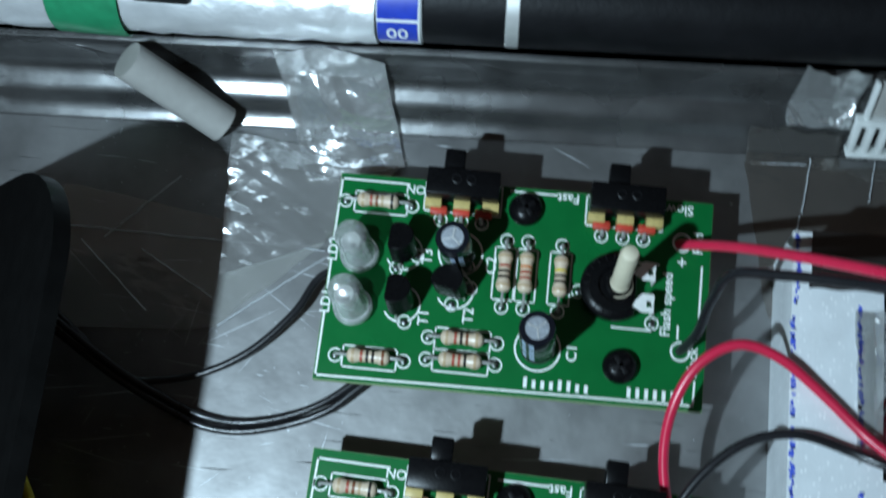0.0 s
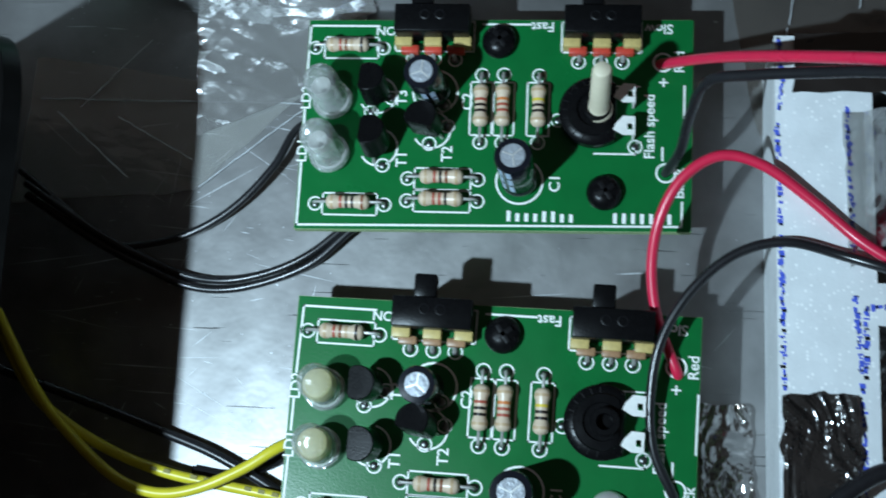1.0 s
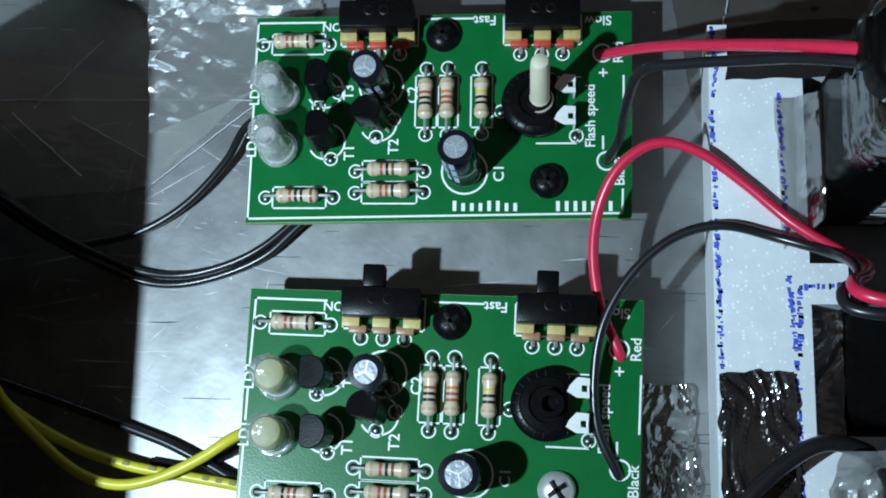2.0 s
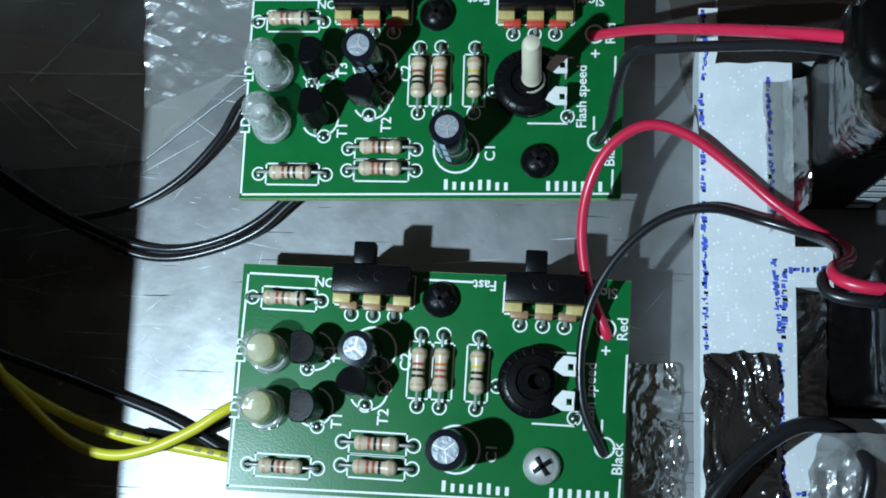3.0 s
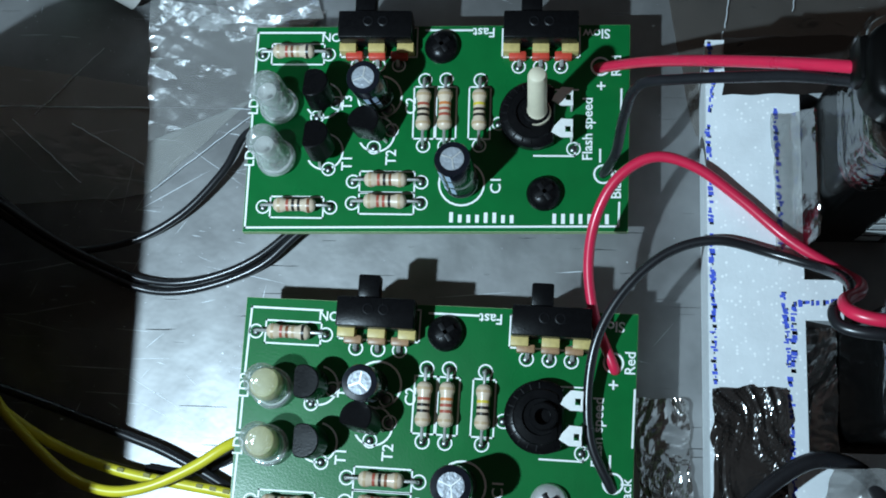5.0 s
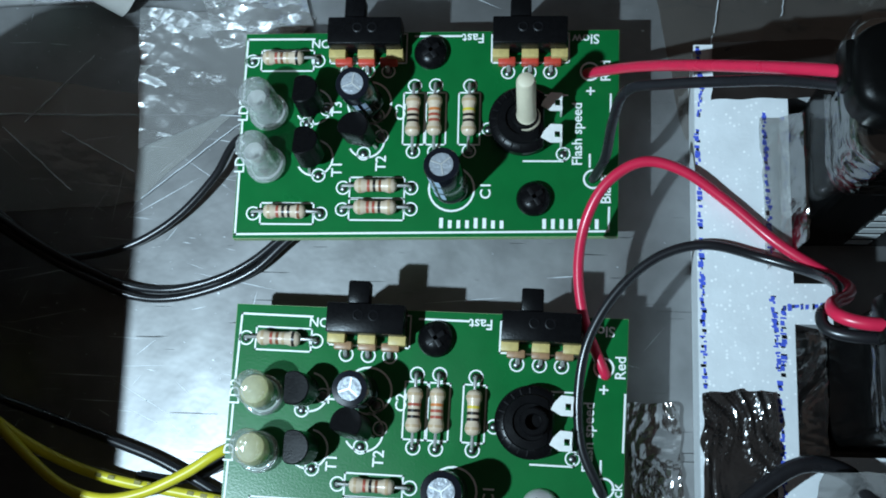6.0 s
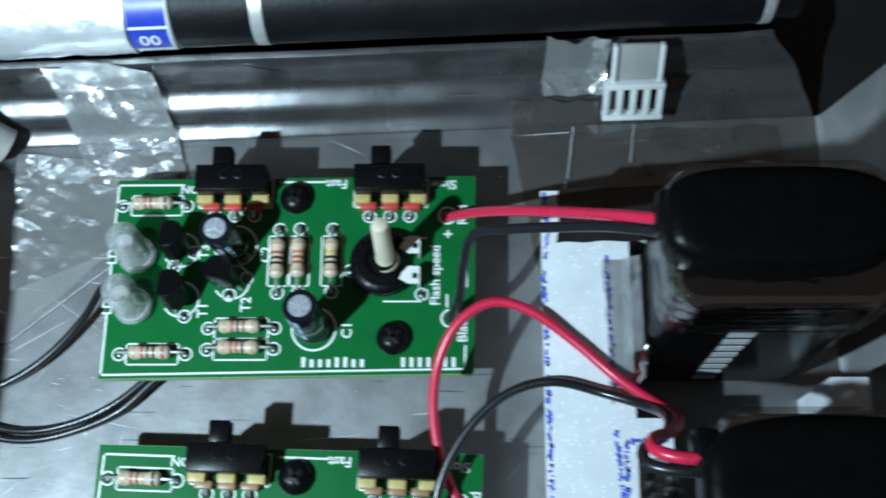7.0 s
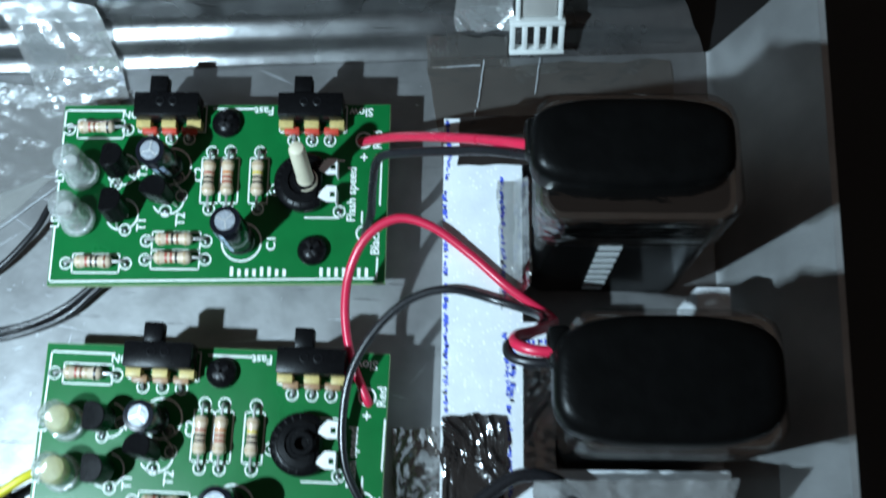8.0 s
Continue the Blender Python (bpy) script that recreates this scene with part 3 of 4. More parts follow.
    part("minus_print", line_strip(B(), [(49.9, 7.4), (49.9, 9.2)], 0.3, z), SILK, board)
    for k in range(8):
        part("print_bar", line_strip(B(), [(28.2 + k * 1.27, -1.75), (28.2 + k * 1.27, -0.75 if k in (0, 4, 5) else -1.1)], 0.55, z), SILK, board)
    for k in range(7):
        part("print_bar", line_strip(B(), [(43.3 + k * 1.27, -1.75), (43.3 + k * 1.27, -0.8)], 0.55, z), SILK, board)


def circuit_board(x, y, z, rz, second, label):
    bd = thing("circuit_board", label, "circuit board", x, y, z, rz, "circuit boards in the tray")
    edge = [(-2.9, -3.85), (53.2, -3.25), (53.2, 29.2), (-3.2, 28.8)] if second else [(-2.9, -3.85), (54.0, -3.05), (54.3, 28.7), (-2.6, 28.3)]
    part("board_core", slab(B(), edge, -1.6, -0.06), PCB_EDGE, bd, "pale fibreglass core", smooth=False)
    part("solder_mask", slab(B(), [(a + (0.05 if a < 0 else -0.05), b + (0.05 if b < 0 else -0.05)) for a, b in edge], -0.06, 0.0), GREEN, bd, "glossy green solder mask", smooth=False)
    printed(bd)
    resistor(bd, -1.4, 23.9, 0, ("gold", "red", "brown", "gold", "black"), 0)
    resistor(bd, 0.0, 0.0, 0, ("gold", "black", "red", "brown", "gold") if second else ("gold", "red", "black", "black", "brown"), 1)
    resistor(bd, 13.4, 4.0, 0, ("gold", "red", "black", "brown", "gold"), 2)
    resistor(bd, 13.4, 0.75, 0, ("gold", "red", "red", "black", "gold"), 3)
    resistor(bd, 23.7, 9.7, 1, ("gold", "black", "black", "red", "gold"), 4)
    resistor(bd, 26.9, 9.8, 1, ("gold", "red", "red", "orange", "gold"), 5)
    resistor(bd, 32.05, 9.75, 1, ("gold", "black", "black", "yellow", "gold"), 6)
    if second:
        led(bd, 2.0, 15.7, (-7, -1), True)
        led(bd, 2.1, 7.7, (-7, -1), True)
        transistor(bd, 8.0, 16.6, 0, (0, -8))
        transistor(bd, 8.6, 8.6, 0, (0, -8))
        transistor(bd, 16.0, 11.4, 80, (-14, 8), 2.6)
        capacitor(bd, 16.0, 17.0, 2.5, 8.7, (-1, -3), 60)
        capacitor(bd, 29.0, 3.9, 2.8, 9.7, (0, -1), 20)
    else:
        led(bd, 1.9, 15.3, (-13, -4), False)
        led(bd, 1.9, 7.2, (-13, -4), False)
        transistor(bd, 8.2, 16.2, 0, (-14, -6))
        transistor(bd, 8.6, 8.4, 0, (-14, -6))
        transistor(bd, 16.2, 11.0, 75, (-10, 4))
        capacitor(bd, 16.7, 16.9, 2.5, 10.0, (-3, -4), 60, 0.9)
        capacitor(bd, 29.6, 3.9, 2.6, 10.4, (-5, -2), 20)
    slide_switch(bd, 16.4, 23.7, -1.6 if not second else -1.2, UMBER if second else COPPER)
    slide_switch(bd, 41.0, 23.7, -1.4, UMBER if second else COPPER)
    trimmer(bd, 40.1, 13.9, not second)
    screw(bd, 26.1, 25.0, BLACK, "black domed cross-head screw")
    screw(bd, 41.8, 2.4, STEEL if second else BLACK, "bright steel cross-head screw" if second else "black domed cross-head screw")
    for px, py in ((26.1, 25.0), (41.8, 2.4), (4.0, 3.0)):
        part("standoff", lathe(B(), [(0, 0.05 - z), (2.6, 0.05 - z), (2.6, -1.6), (0, -1.6)], 18, Matrix.Translation((px, py, 0))), BLACK, bd)
    return bd


circuit_board(0.0, 0.0, 8.0, 0.0, False, "green circuit board with clear LEDs and ivory spindle trimmer")
circuit_board(1.2, -42.8, 10.0, -1.9, True, "green circuit board with yellow-cored LEDs and open trimmer hub")

# ---- foam block with battery wells ----


def foam_block():
    bm = B()
    x0, x1, y0, y1, z1 = 63.9, 108.0, -75.0, 22.4, 18.0
    for a, b, c, d in ((x0, 76.6, y0, y1), (76.6, x1, 15.2, y1), (76.6, x1, y0, -34.2), (76.6, 81.6, -16.9, -11.4), (104.0, 109.2, -10.4, -5.6)):
        rbox(bm, ((a + b) / 2, (c + d) / 2, z1 / 2 + 0.02), (b - a, d - c, z1), 0)
    rbox(bm, (79.2, -25.6, 5.3), (5.2, 17.2, 10.5), 0)
    bmesh.ops.remove_doubles(bm, verts=bm.verts, dist=0.001)
    for v in bm.verts:
        if v.co.x < 64.0 and v.co.z < 0.1:
            v.co.x = 65.4
        elif v.co.x < 64.0 and v.co.z < 10:
            v.co.x = 65.3
    return bm


fo = thing("foam_block", "white sparkling foam block with blue marker lines", "foam block")
part("foam", foam_block(), FOAM, fo, smooth=False)


def marker(pts, w=0.7, seed=0):
    """A patchy hand-drawn marker line."""
    bm = B()
    r = random.Random(seed)
    for a, b in zip(pts, pts[1:]):
        a, b = Vector(a), Vector(b)
        n = max(2, int((b - a).length / 0.3))
        for k in range(n):
            if r.random() < 0.22 or noise.noise(Vector((a.x + k * 0.11, a.y, seed))) < -0.32:
                continue
            p = a.lerp(b, (k + 0.5) / n) + Vector((r.uniform(-0.2, 0.2), r.uniform(-0.15, 0.15)))
            d = (b - a).normalized()
            h, ww = r.uniform(0.12, 0.34), w * r.uniform(0.25, 1.1) / 2
            q = Vector((-d.y, d.x))
            slab(bm, [tuple(p - d * h - q * ww), tuple(p + d * h - q * ww * 0.8), tuple(p + d * h * 1.1 + q * ww), tuple(p - d * h * 0.8 + q * ww * 0.9)], 18.006, 18.02 + 0.004 * (k % 4))
    return bm


for k, pts in enumerate(([(64.3, 22.2), (64.9, 15.8), (64.2, 9.8), (64.5, -8.0), (64.7, -25.4)], [(73.2, 12.8), (73.8, -7.4)], [(73.7, -12.9), (74.4, -23.8), (74.7, -45.7)], [(74.9, -23.8), (75.1, -14.6), (81.0, -14.3)],
                         [(74.6, -44.2), (85.7, -44.3)])):
    part("marker_line", marker(pts, 0.75 if k != 3 else 0.9, k), BLUE, fo, "patchy blue marker line", smooth=False)["kind"] = "stuff"

# ---- nine-volt batteries and their snap caps ----


def pillow(bm, w, d, r, rows, seg=8):
    """A block with rounded upright corners: rows of (height, inset)."""
    rings = []
    for z, inset in rows:
        ring = []
        for cx, cy, a0 in ((1, 1, 0), (-1, 1, 90), (-1, -1, 180), (1, -1, 270)):
            for k in range(seg + 1):
                a = radians(a0 + 90 * k / seg)
                ring.append(bm.verts.new((cx * (w / 2 - r) + (r - inset) * math.cos(a), cy * (d / 2 - r) + (r - inset) * math.sin(a), z)))
        rings.append(ring)
    n = len(rings[0])
    for a, b in zip(rings, rings[1:]):
        for k in range(n):
            bm.faces.new((a[k], a[(k + 1) % n], b[(k + 1) % n], b[k]))
    bm.faces.new(rings[0][::-1])
    bm.faces.new(rings[-1])
    return bm


def battery(x, y, z, lean, side, label, text):
    bt = new("battery")
    bt.matrix_basis = pose(x * MM, y * MM, z * MM, -lean, side, 0)
    tagged(bt, label, "battery", "batteries in the foam block")
    part("case", pillow(B(), 26.2, 17.0, 3.0, ((0.0, 0.6), (0.6, 0.0), (45.6, 0.0), (46.2, 0.6))), CASE, bt, "black metal battery case")
    part("rim", pillow(B(), 26.7, 17.5, 3.2, ((45.4, 0.5), (45.7, 0.1), (46.4, 0.0), (47.0, 0.3), (47.3, 1.0))), RIM, bt, "bright crimped metal rim")
    part("top_plate", pillow(B(), 24.6, 15.4, 2.4, ((47.1, 0.0), (47.5, 0.1), (47.6, 0.4))), CASE, bt)
    if text:
        for k in range(8):
            part("print_bar", rbox(B(), (-2.2, -8.64, 31.5 - k * 3.9), (3.4, 0.08, 2.5), 0), LABEL_WHITE, bt, smooth=False)
    film = B()
    pillow(film, 27.9, 18.6, 4.0, [(34.5 + 0.55 * k, 0.0) for k in range(24)] + [(47.9, 0.6), (48.15, 1.8)], 10)
    for v in film.verts:
        v.co += 0.55 * noise.noise_vector(v.co * 0.16) + 0.22 * noise.noise_vector(v.co * 0.6)
    part("tape_wrap", film, WRAP, bt, "loose clear tape wrapped round the top")
    return bt


def snap_cap(x, y, z, lean, side, wide, deep, boot, full, label):
    cp = new("battery_snap")
    cp.matrix_basis = pose(x * MM, y * MM, z * MM, -lean, side, 0)
    tagged(cp, label, "battery snap", "battery snaps")
    bm = B()
    rings = []
    for inset, z in ((0.0, 0.0), (0.0, 3.8), (0.25, 4.8), (0.8, 5.6), (1.8, 6.0), (3.4, 6.1)):
        ring = []
        for k in range(56):
            a = 2 * math.pi * k / 56
            c, s = math.cos(a), math.sin(a)
            ring.append(bm.verts.new(((wide - inset) * math.copysign(abs(c) ** full, c), (deep - inset) * math.copysign(abs(s) ** 0.5, s), z)))
        rings.append(ring)
    for a, b in zip(rings, rings[1:]):
        for k in range(56):
            bm.faces.new((a[k], a[(k + 1) % 56], b[(k + 1) % 56], b[k]))
    bm.faces.new(rings[0][::-1])
    bm.faces.new(rings[-1])
    body = part("cap", bm, VINYL, cp, "soft black vinyl cap")
    part("wire_boot", rbox(B(), (0.9 - wide, boot, 1.6), (3.0, 5.4, 4.6), 0.8), VINYL, body)
    return cp


battery(91.1, 5.8, 0.3, 0.0, 0.0, "black nine-volt battery wrapped in clear tape", True)
battery(95.3, -24.4, 0.3, 0.0, 0.0, "black nine-volt battery under a black snap", False)
snap_cap(89.8, 6.3, 48.2, 0.0, 0.0, 13.6, 6.3, 1.2, 0.7, "black vinyl battery snap with red and black wires")
snap_cap(93.5, -25.0, 48.2, 0.0, 0.0, 14.6, 8.3, 4.4, 0.74, "black vinyl battery snap with red and black wires")

# ---- wires ----


def wire(label, pts, r, material, n=8):
    ob = part("wire", sweep(B(), spline(pts, n), r, 12), material, None, label)
    return tagged(ob, category="wire")


wire("red insulated wire from a battery snap to the board", [(49.4, 21.8, 7.6), (50.2, 21.7, 8.7), (56.0, 19.4, 17.5), (62.4, 16.0, 27.3), (69.2, 11.8, 38.2), (74.6, 8.2, 47.0), (79.0, 6.2, 51.0)], 0.78, RED_PVC)
wire("black insulated wire from a battery snap to the board", [(50.3, 5.5, 7.6), (50.6, 5.8, 8.8), (51.9, 7.4, 13.4), (52.6, 10.9, 19.2), (54.1, 13.2, 25.4), (59.2, 12.3, 30.5), (65.4, 10.7, 36.0), (71.6, 8.5, 42.6), (79.0, 5.0, 49.8)], 0.72, BLACK_PVC)
wire("red insulated wire looping up from the lower board", [(52.1, -23.4, 9.3), (51.7, -22.6, 10.4), (49.1, -16.0, 11.2), (48.1, -9.0, 13.2), (49.0, -2.7, 16.0), (51.8, 2.3, 18.2), (56.6, 5.0, 19.4), (62.1, 3.7, 19.5), (68.2, -0.6, 18.9), (74.5, -6.3, 19.4), (80.3, -11.4, 23.5), (80.4, -14.0, 31), (77.6, -16.8, 41), (74.6, -18.5, 46.6), (74.4, -20.1, 49.4), (76.8, -21.2, 51.0), (81.5, -21.5, 51.4)], 0.75, RED_PVC)
wire("black insulated wire looping over the lower board", [(51.8, -39.8, 9.3), (51.3, -39.2, 10.2), (48.7, -33.5, 11.2), (48.2, -26.3, 12.4), (49.4, -19.2, 14.0), (53.0, -12.8, 15.8), (58.5, -8.0, 17.6), (65.0, -6.4, 18.9), (72.5, -8.2, 19.2), (78.7, -11.2, 23.5), (78.9, -14.2, 32), (76.4, -17.6, 42), (73.6, -19.4, 46), (73.7, -21.4, 47.6), (76.5, -22.4, 49.0), (81.5, -22.6, 49.6)], 0.7, BLACK_PVC)
wire("thick black cable looped on the foam block", [(62.3, -49.7, 21.3), (66.2, -43.2, 22.1), (70.9, -38.4, 22.5), (75.8, -35.4, 22.9), (80.5, -35.8, 22.5), (83.9, -38.4, 21.7), (84.9, -42.5, 20.5), (82.1, -52.4, 19.6)], 1.1, BLACK_PVC)
wire("black wire lying on the tray floor", [(1.1, 15.6, 3.0), (-4.4, 12.7, 3.4), (-7.6, 6.8, 3.4), (-13.4, 0.5, 2.6), (-20.3, -3.7, 2.0), (-27.3, -5.6, 2.0), (-32.5, -5.6, 3.0), (-39.2, -0.6, 5.0), (-45.7, 4.5, 7.0)], 0.6, BLACK_PVC)
wire("black wire curving out from under the board", [(7.5, -0.5, 3.2), (3.8, -3.5, 2.8), (-0.8, -7.5, 2.0), (-6.8, -10.2, 1.2), (-13.8, -11.9, 0.9), (-20.0, -11.6, 0.9), (-26.3, -9.2, 2.0), (-33.8, -5.7, 3.4), (-44.7, 0.9, 6.0)], 0.62, BLACK_PVC)
wire("black wire lying close beside another wire", [(7.5, 0.9, 3.2), (3.6, -2.3, 2.8), (-1.4, -6.3, 2.2), (-7.0, -9.0, 1.6), (-13.8, -10.6, 1.3), (-20.2, -10.1, 1.2), (-26.3, -7.9, 2.2), (-33.7, -4.4, 4.0), (-44.6, 2.5, 7.0)], 0.58, BLACK_PVC)
wire("yellow insulated wire curving to the board", [(1.9, -33.0, 4.0), (-2.7, -35.0, 7.5), (-7.7, -38.3, 8.0), (-14.1, -41.3, 8.0), (-19.9, -42.2, 8.0), (-25.9, -40.4, 8.0), (-32.7, -35.3, 7.5), (-38.4, -28.8, 9.0), (-44.4, -17.6, 12.0)], 0.8, YELLOW_PVC)
wire("yellow insulated wire with dark print", [(1.9, -43.3, 3.2), (-3.8, -42.0, 4.0), (-10.3, -41.0, 4.0), (-19.8, -39.4, 4.0), (-27.8, -36.7, 5.0), (-35.0, -32.6, 7.0), (-40.0, -28.1, 8.0), (-45.5, -17.7, 11.0)], 0.8, YELLOW_PVC)
wire("black wire crossing under the yellow wires", [(-49.3, -24.6, 2.5), (-31.9, -30.1, 2.0), (-19.2, -34.4, 2.0), (-13.8, -36.4, 2.0), (-7.6, -39.4, 2.0), (-2.3, -42.0, 2.4), (4.0, -43.2, 3.0)], 0.75, BLACK_PVC)
wire("black wire under the edge of the board", [(-17.1, -38.9, 0.9), (-11.9, -39.4, 0.9), (-6.6, -38.0, 1.2), (-1.3, -35.1, 3.0)], 0.75, BLACK_PVC)

# ---- black panel at the side, leaning in over the tray ----


def side_panel():
    """A thin panel that leans in from the tray's edge, with a rounded far corner."""
    low, top = Vector((-63.0, 0.0, 0.1)), Vector((-28.7, 0.0, 43.5))
    up = top - low
    n = Vector((-up.z, 0.0, up.x)).normalized() * 2.2
    outline = [(-150.0, 0.0), (-150.0, 1.0)] + [(1.0 + 16.0 * math.sin(radians(t)), 1.0 - 0.42 * (1 - math.cos(radians(t)))) for t in range(0, 91, 10)] + [(18.0, 0.0)]
    bm = B()
    rings = [[bm.verts.new(low + up * v + Vector((0, y, 0)) + n * k) for y, v in outline] for k in (0.0, 1.0)]
    bm.faces.new(rings[0])
    bm.faces.new(rings[1][::-1])
    for i in range(len(outline)):
        j = (i + 1) % len(outline)
        bm.faces.new((rings[0][i], rings[1][i], rings[1][j], rings[0][j]))
    return bm


tagged(part("wall_left", side_panel(), VINYL, label="black plastic side panel leaning in over the tray"), category="side panel", kind="structure")

# ---- back of the tray: rod, label, foil, tube, comb clip ----
rod = thing("black_rod", "black cylindrical rod with silver rings on the tray rim", "rod", 0, 0, 0)
AX = [Vector((8.2, 53.5, 20.7)), Vector((103.6, 56.5, 21.8))]


def along(t):
    return AX[0].lerp(AX[1], t)


def rod_piece(name, t0, t1, r, material, parent, label=""):
    a, b = along(t0), along(t1)
    m = Matrix.Translation(a) @ (b - a).to_track_quat("Z", "Y").to_matrix().to_4x4()
    h = (b - a).length
    return part(name, lathe(B(), [(0, 0), (r - 0.3, 0), (r, 0.3), (r, h - 0.3), (r - 0.3, h), (0, h)], 40, m), material, parent, label)


rod_piece("barrel", 0.0, 0.955, 7.5, SATIN, rod, "matte black barrel")
rod_piece("ring", 0.125, 0.15, 7.62, STEEL, rod, "polished silver ring")
rod_piece("ring", 0.935, 0.955, 7.62, STEEL, rod, "polished silver ring")
rod_piece("end_cap", 0.955, 1.0, 6.9, SATIN, rod)
rod_piece("label_sleeve", -0.07, 0.0, 7.7, LABEL_WHITE, rod, "white label with blue blocks")


def wrapped_tube():
    bm = B()
    seg, n = 36, 44
    rows = []
    for i in range(n + 1):
        t = -0.07 - 0.75 * i / n
        c = along(t)
        row = []
        for k in range(seg):
            a = 2 * math.pi * k / seg
            v = Vector((0, math.cos(a), math.sin(a)))
            s = Vector((c.x * 0.16, math.cos(a) * 1.4, math.sin(a) * 1.4))
            row.append(bm.verts.new(c + v * (7.7 + 0.9 * abs(noise.noise(s)) + 0.5 * abs(noise.noise(s * 2.7)))))
        rows.append(row)
    for a, b in zip(rows, rows[1:]):
        for k in range(seg):
            bm.faces.new((a[k], a[(k + 1) % seg], b[(k + 1) % seg], b[k]))
    bm.faces.new(rows[0])
    bm.faces.new(rows[-1][::-1])
    return bm


tb = thing("foil_tube", "tube wrapped in crinkled clear and silver tape", "tube")
part("wrap", wrapped_tube(), FOIL, tb)
part("green_band", lathe(B(), [(8.6, 0), (8.9, 0.3), (8.9, 10.5), (8.6, 11)], 36, Matrix.Translation((-47.0, along(-0.5).y, 20.3)) @ pose(0, 0, 0, 0, 90, 0)), BAND_GREEN, tb, "dull green printed band")
part("clip", rbox(B(), (-29.5, 50.0, 27.2), (9.0, 9.0, 4.0), 0.8, None), SATIN, tb, "small black clip")


def label_block(a0, a1, t0, t1, material, name, parent, label=""):
    bm = B()
    rows = []
    for i in range(4):
        c = along(t0 + (t1 - t0) * i / 3)
        rows.append([bm.verts.new(c + Vector((0, math.cos(radians(a)), math.sin(radians(a)))) * 7.78) for a in [a0 + (a1 - a0) * k / 8 for k in range(9)]])
    for a, b in zip(rows, rows[1:]):
        for k in range(8):
            bm.faces.new((a[k], a[k + 1], b[k + 1], b[k]))
    return part(name, bm, material, parent, label)


lab = [o for o in rod.children if o.name.startswith("label_sleeve")][0]
label_block(118, 150, -0.066, -0.004, LABEL_BLUE, "blue_block", lab, "blue printed block")
label_block(154, 188, -0.066, -0.004, LABEL_BLUE, "blue_block", lab, "blue printed block with white figures")
fig = lettering("figures", "00", 0, 0, 0, 3.3, 0, LABEL_WHITE, lab)
fig.matrix_basis = Matrix.Translation((along(-0.035) + Vector((0, math.cos(radians(171)), math.sin(radians(171)))) * 7.86) * MM) @ pose(0, 0, 0, 81, 0, 2)

sl = thing("grey_sleeve", "short grey plastic sleeve leaning up from the tray floor", "sleeve", 0, 0, 0)
part("sleeve", sweep(B(), spline([(-23.3, 36.2, 3.2), (-29.4, 38.4, 8.6), (-36.2, 40.4, 16.0)], 6), 3.1, 20), GREY_TUBE, sl)

cb = thing("comb_clip", "white slotted plastic clip against the tray wall", "clip")
WM = Matrix.Translation((75.0, crease(82) + 0.9, 2.8)) @ pose(0, 0, 0, 64, 0, 1.5) @ Matrix.Diagonal((0.92, 1, 1, 1))
for k in range(5):
    part("tooth", rbox(B(), (0.6 + k * 2.35, 3.6, 1.4), (1.0, 5.4, 1.8), 0.2, WM), WHITE_PLASTIC, cb)
bm = B()
rbox(bm, (5.3, 0.4, 1.4), (10.6, 0.9, 2.1), 0.2, WM)
part("lower_bar", bm, WHITE_PLASTIC, cb)
part("upper_bar", rbox(B(), (5.3, 6.8, 1.4), (10.6, 1.1, 2.1), 0.2, WM), WHITE_PLASTIC, cb)
part("tab", rbox(B(), (5.6, 10.8, 0.7), (6.8, 6.8, 0.8), 0.3, WM), GREY_TUBE, cb, "grey tab")
for k in (1.6, 9.6):
    part("side_rail", rbox(B(), (k, 10.8, 1.1), (0.9, 7.2, 1.4), 0.3, WM), WHITE_PLASTIC, cb, "white side rail")

# ---- clear tape ----


def tape(label, corners, nx, ny, amp, scale, material, z=0.25, seed=0.0, follow=None, grain=-45.0):
    ob = part("tape", crumple(B(), corners, nx, ny, amp, scale, z, seed, follow, grain), material, None, label, smooth=False)
    return tagged(ob, category="tape")


def wall_rise(x, y):
    d = y - crease(x)
    return 0.0 if d < 0.0 else 0.92 * d + 5.0 * max(0.0, d - 6.6)


tape("crumpled clear tape stuck to the tray floor", [(-20.5, 12.0, 0.0), (-5.0, 19.0, 0.0), (6.4, 34.0, 0.0), (-22.1, 35.5, 0.0)], 110, 120, 2.4, 0.062, TAPE_CRUMPLED, 0.1, 2.0)
tape("clear tape over the bend of the tray", [(-8.8, 28.8, 0), (6.4, 32.6, 0), (2.5, 45.5, 0), (-15, 45, 0)], 70, 60, 1.5, 0.08, TAPE_CRUMPLED, 0.5, 5.0, wall_rise)
tape("flat strip of clear tape on the tray floor", [(-49.5, 1.1, 0.0), (-20.9, 3.3, 0.0), (-4.7, 19.1, 0.0), (-48.0, 24.9, 0.0)], 30, 30, 0.25, 0.12, TAPE, 0.1, 8.0)
tape("clear tape on the floor behind the foam block", [(64.7, 13.5, 0.0), (104.9, 14.6, 0.0), (104.5, 40.5, 0.0), (60.1, 38.8, 0.0)], 40, 30, 0.3, 0.12, TAPE_BROWNISH, 0.1, 11.0)
tape("short piece of dull clear tape on the tray bend", [(60.3, 38.5, 0.0), (75.0, 39.2, 0.0), (74.9, 43.7, 0.0), (60.2, 43.7, 0.0)], 20, 10, 0.2, 0.2, TAPE_BROWNISH, 0.5, 14.0, wall_rise)


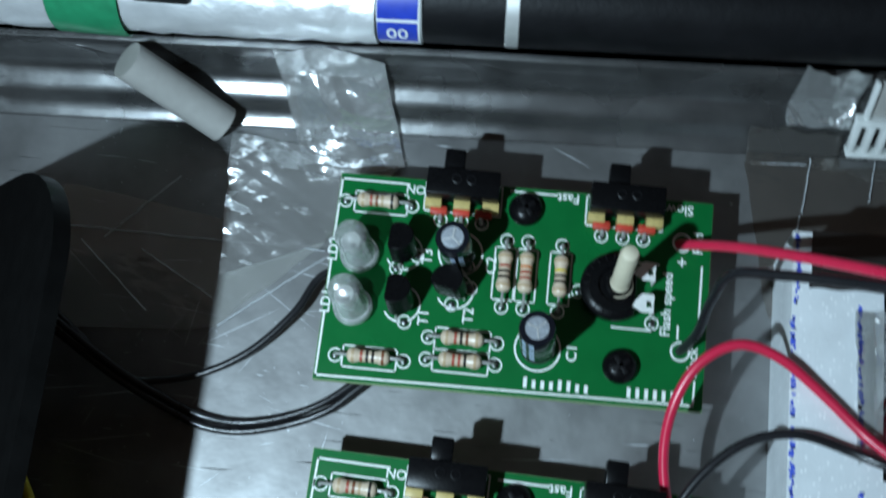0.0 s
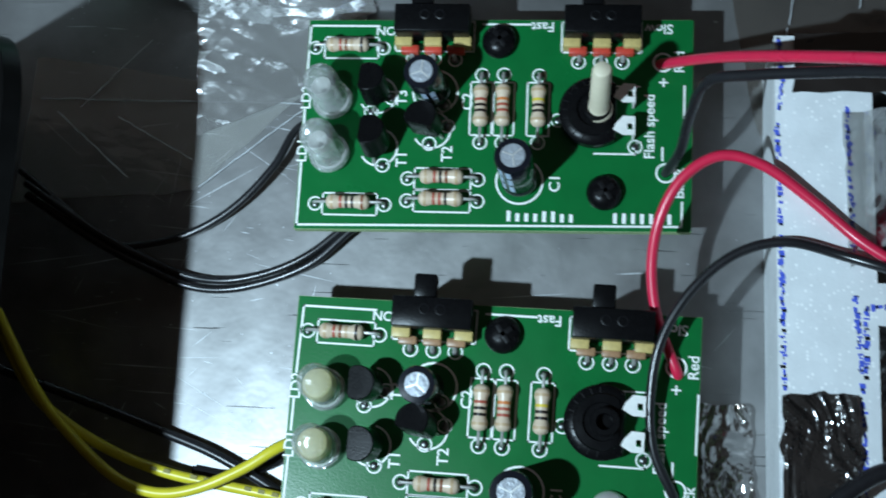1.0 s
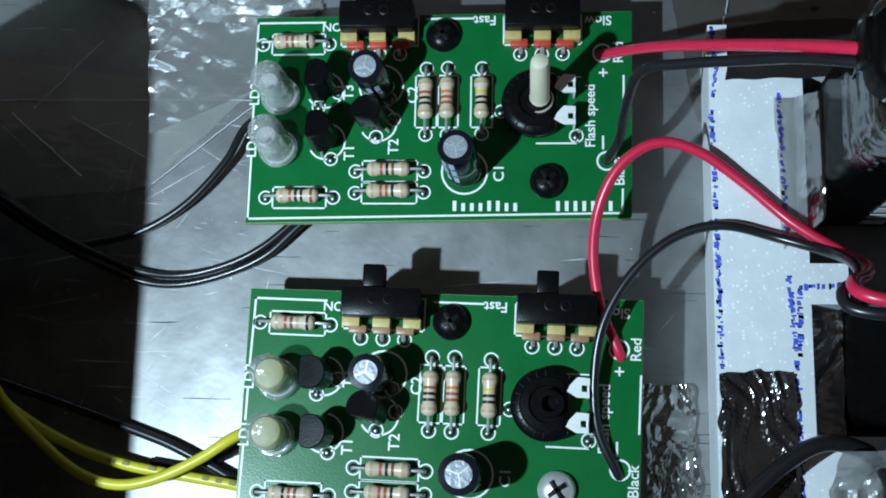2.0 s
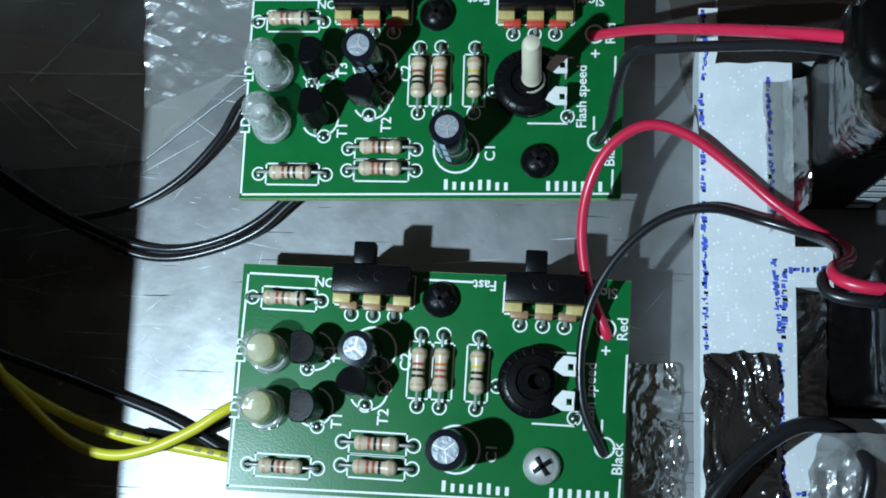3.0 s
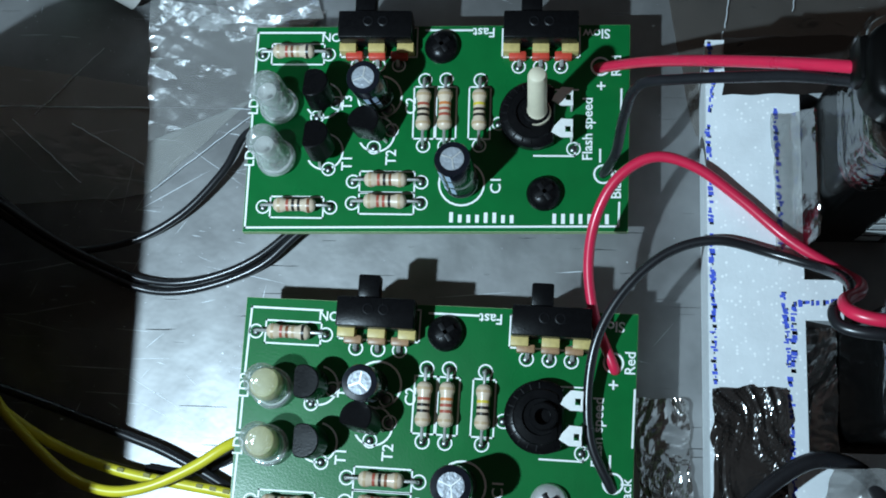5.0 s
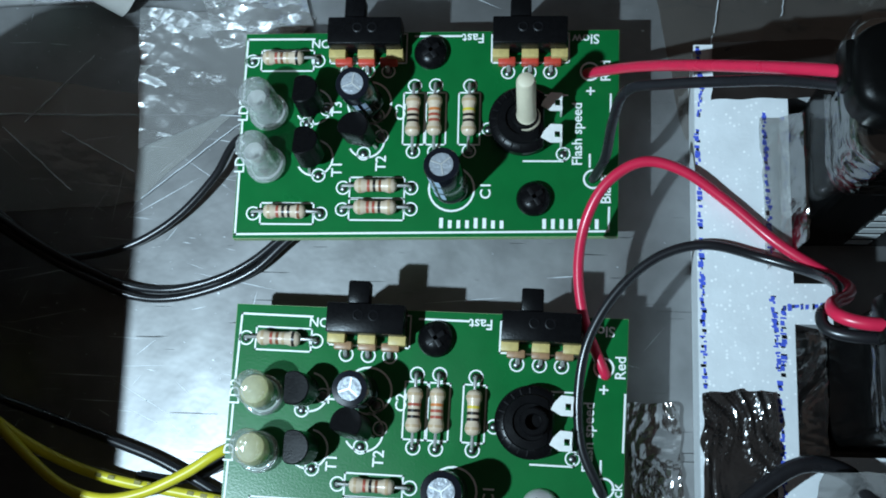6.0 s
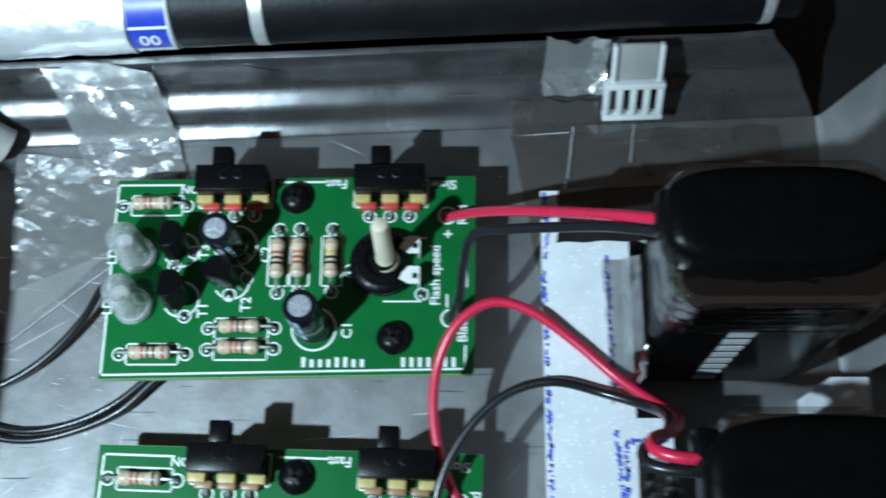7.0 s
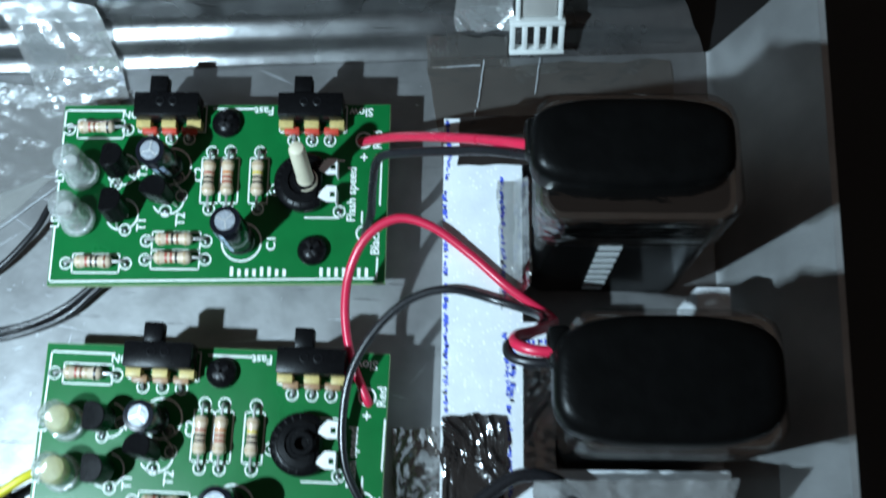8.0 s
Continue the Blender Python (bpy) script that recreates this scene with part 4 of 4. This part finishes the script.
# dark tape colour here paints the shade of a hole under the film
tape("glossy tape over the foam edge, coloured dark for a hole beneath", [(64.8, -73.1, 0), (74.8, -72.8, 0), (73.4, -25.8, 0), (64.1, -26.4, 0)], 50, 140, 1.4, 0.27, DARK_TAPE, 18.1, 17.0, None, -70.0)
tape("smoky crumpled clear tape on the tray floor beside the foam", [(57.1, -74.7, 0), (64.4, -74.4, 0), (63.3, -26.7, 0), (55.5, -26.3, 0)], 44, 140, 1.5, 0.24, SMOKED, 0.1, 19.0, None, 80.0)

def well_rise(x, y):
    return max(0.0, y + 41.0) * 1.6


tape("clear tape over the battery well edge", [(76.4, -72.1, 0), (107.8, -71.3, 0), (107.1, -35.8, 0), (77.9, -36.3, 0)], 60, 60, 0.9, 0.25, TAPE_CRUMPLED, 18.1, 23.0, well_rise)
tape("clear tape sunk into the battery well", [(76.7, -34.0, 0), (82.0, -34.0, 0), (82.0, -17.1, 0), (76.7, -17.1, 0)], 30, 60, 1.2, 0.22, TAPE_CRUMPLED, 11.0, 43.0, None, 60.0)

EDGES = {"flat strip of clear tape on the tray floor": [((-46.7, 17.9), (-4.7, 17.6)), ((-19.9, 4.0), (-4.5, 16.5)), ((-40.0, 16.5), (-29.5, 27.7)), ((-33.6, 15.0), (-21.4, 8.4)), ((-43.6, 15.7), (-31.4, 5.3))],
         "clear tape on the floor behind the foam block": [((69.1, 30.6), (67.9, 22.0)), ((69.4, 31.0), (70.6, 40.2)), ((80.8, 40.6), (79.8, 33.8)), ((61.1, 38.7), (70.0, 39.2))]}
for label, lines in EDGES.items():
    owner = [o for o in scene.objects if o.get("label") == label][0]
    for (xa, ya), (xb, yb) in lines:
        bm, r = B(), random.Random(int(xa * 10))
        n = 14
        pts = [(xa + (xb - xa) * k / n + r.uniform(-0.08, 0.08), ya + (yb - ya) * k / n + r.uniform(-0.08, 0.08), 0.55 + r.uniform(0, 0.12)) for k in range(n + 1)]
        part("raised_edge", sweep(bm, pts, 0.085, 5), SCUFF, owner, "pale raised edge of the tape")
tape("dark glossy tape over the back of the foam block", [(66.1, 14.2, 0), (104.7, 14.8, 0), (104.6, 22.8, 0), (66.8, 22.9, 0)], 60, 16, 0.5, 0.15, DARK_TAPE, 18.05, 29.0, None, 0.0)


def up_to_battery(x, y):
    return min(5.0, max(0.0, x - 75.2) * 2.2)


tape("loose clear tape between foam block and battery", [(73.0, -9.9, 0), (77.9, -5.9, 0), (77.9, 10.8, 0), (72.6, 11.6, 0)], 20, 40, 0.7, 0.2, WRAP, 18.1, 31.0, up_to_battery, 75.0)

tape("crumpled clear tape holding the slotted clip", [(65.5, 44.0, 0), (75.6, 44.2, 0), (75.6, 48.6, 0), (65.5, 48.4, 0)], 44, 24, 1.1, 0.16, TAPE_CRUMPLED, 0.5, 51.0, wall_rise, 20.0)

# dark print along the yellow wire
for k in range(11):
    t = k / 10
    px, py = -23.7 + 20.0 * t, -38.5 - 3.3 * t
    owner = [o for o in scene.objects if o.get("label") == "yellow insulated wire with dark print"][0]
    if k not in (3, 7):
        part("print_bar", rbox(B(), (0, 0, 0), (1.0, 0.55, 0.05), 0, pose(px, py, 4.0 + 0.83 + 0.4 * (1 - t) * 0.3, 0, 0, -10)), INK, owner)
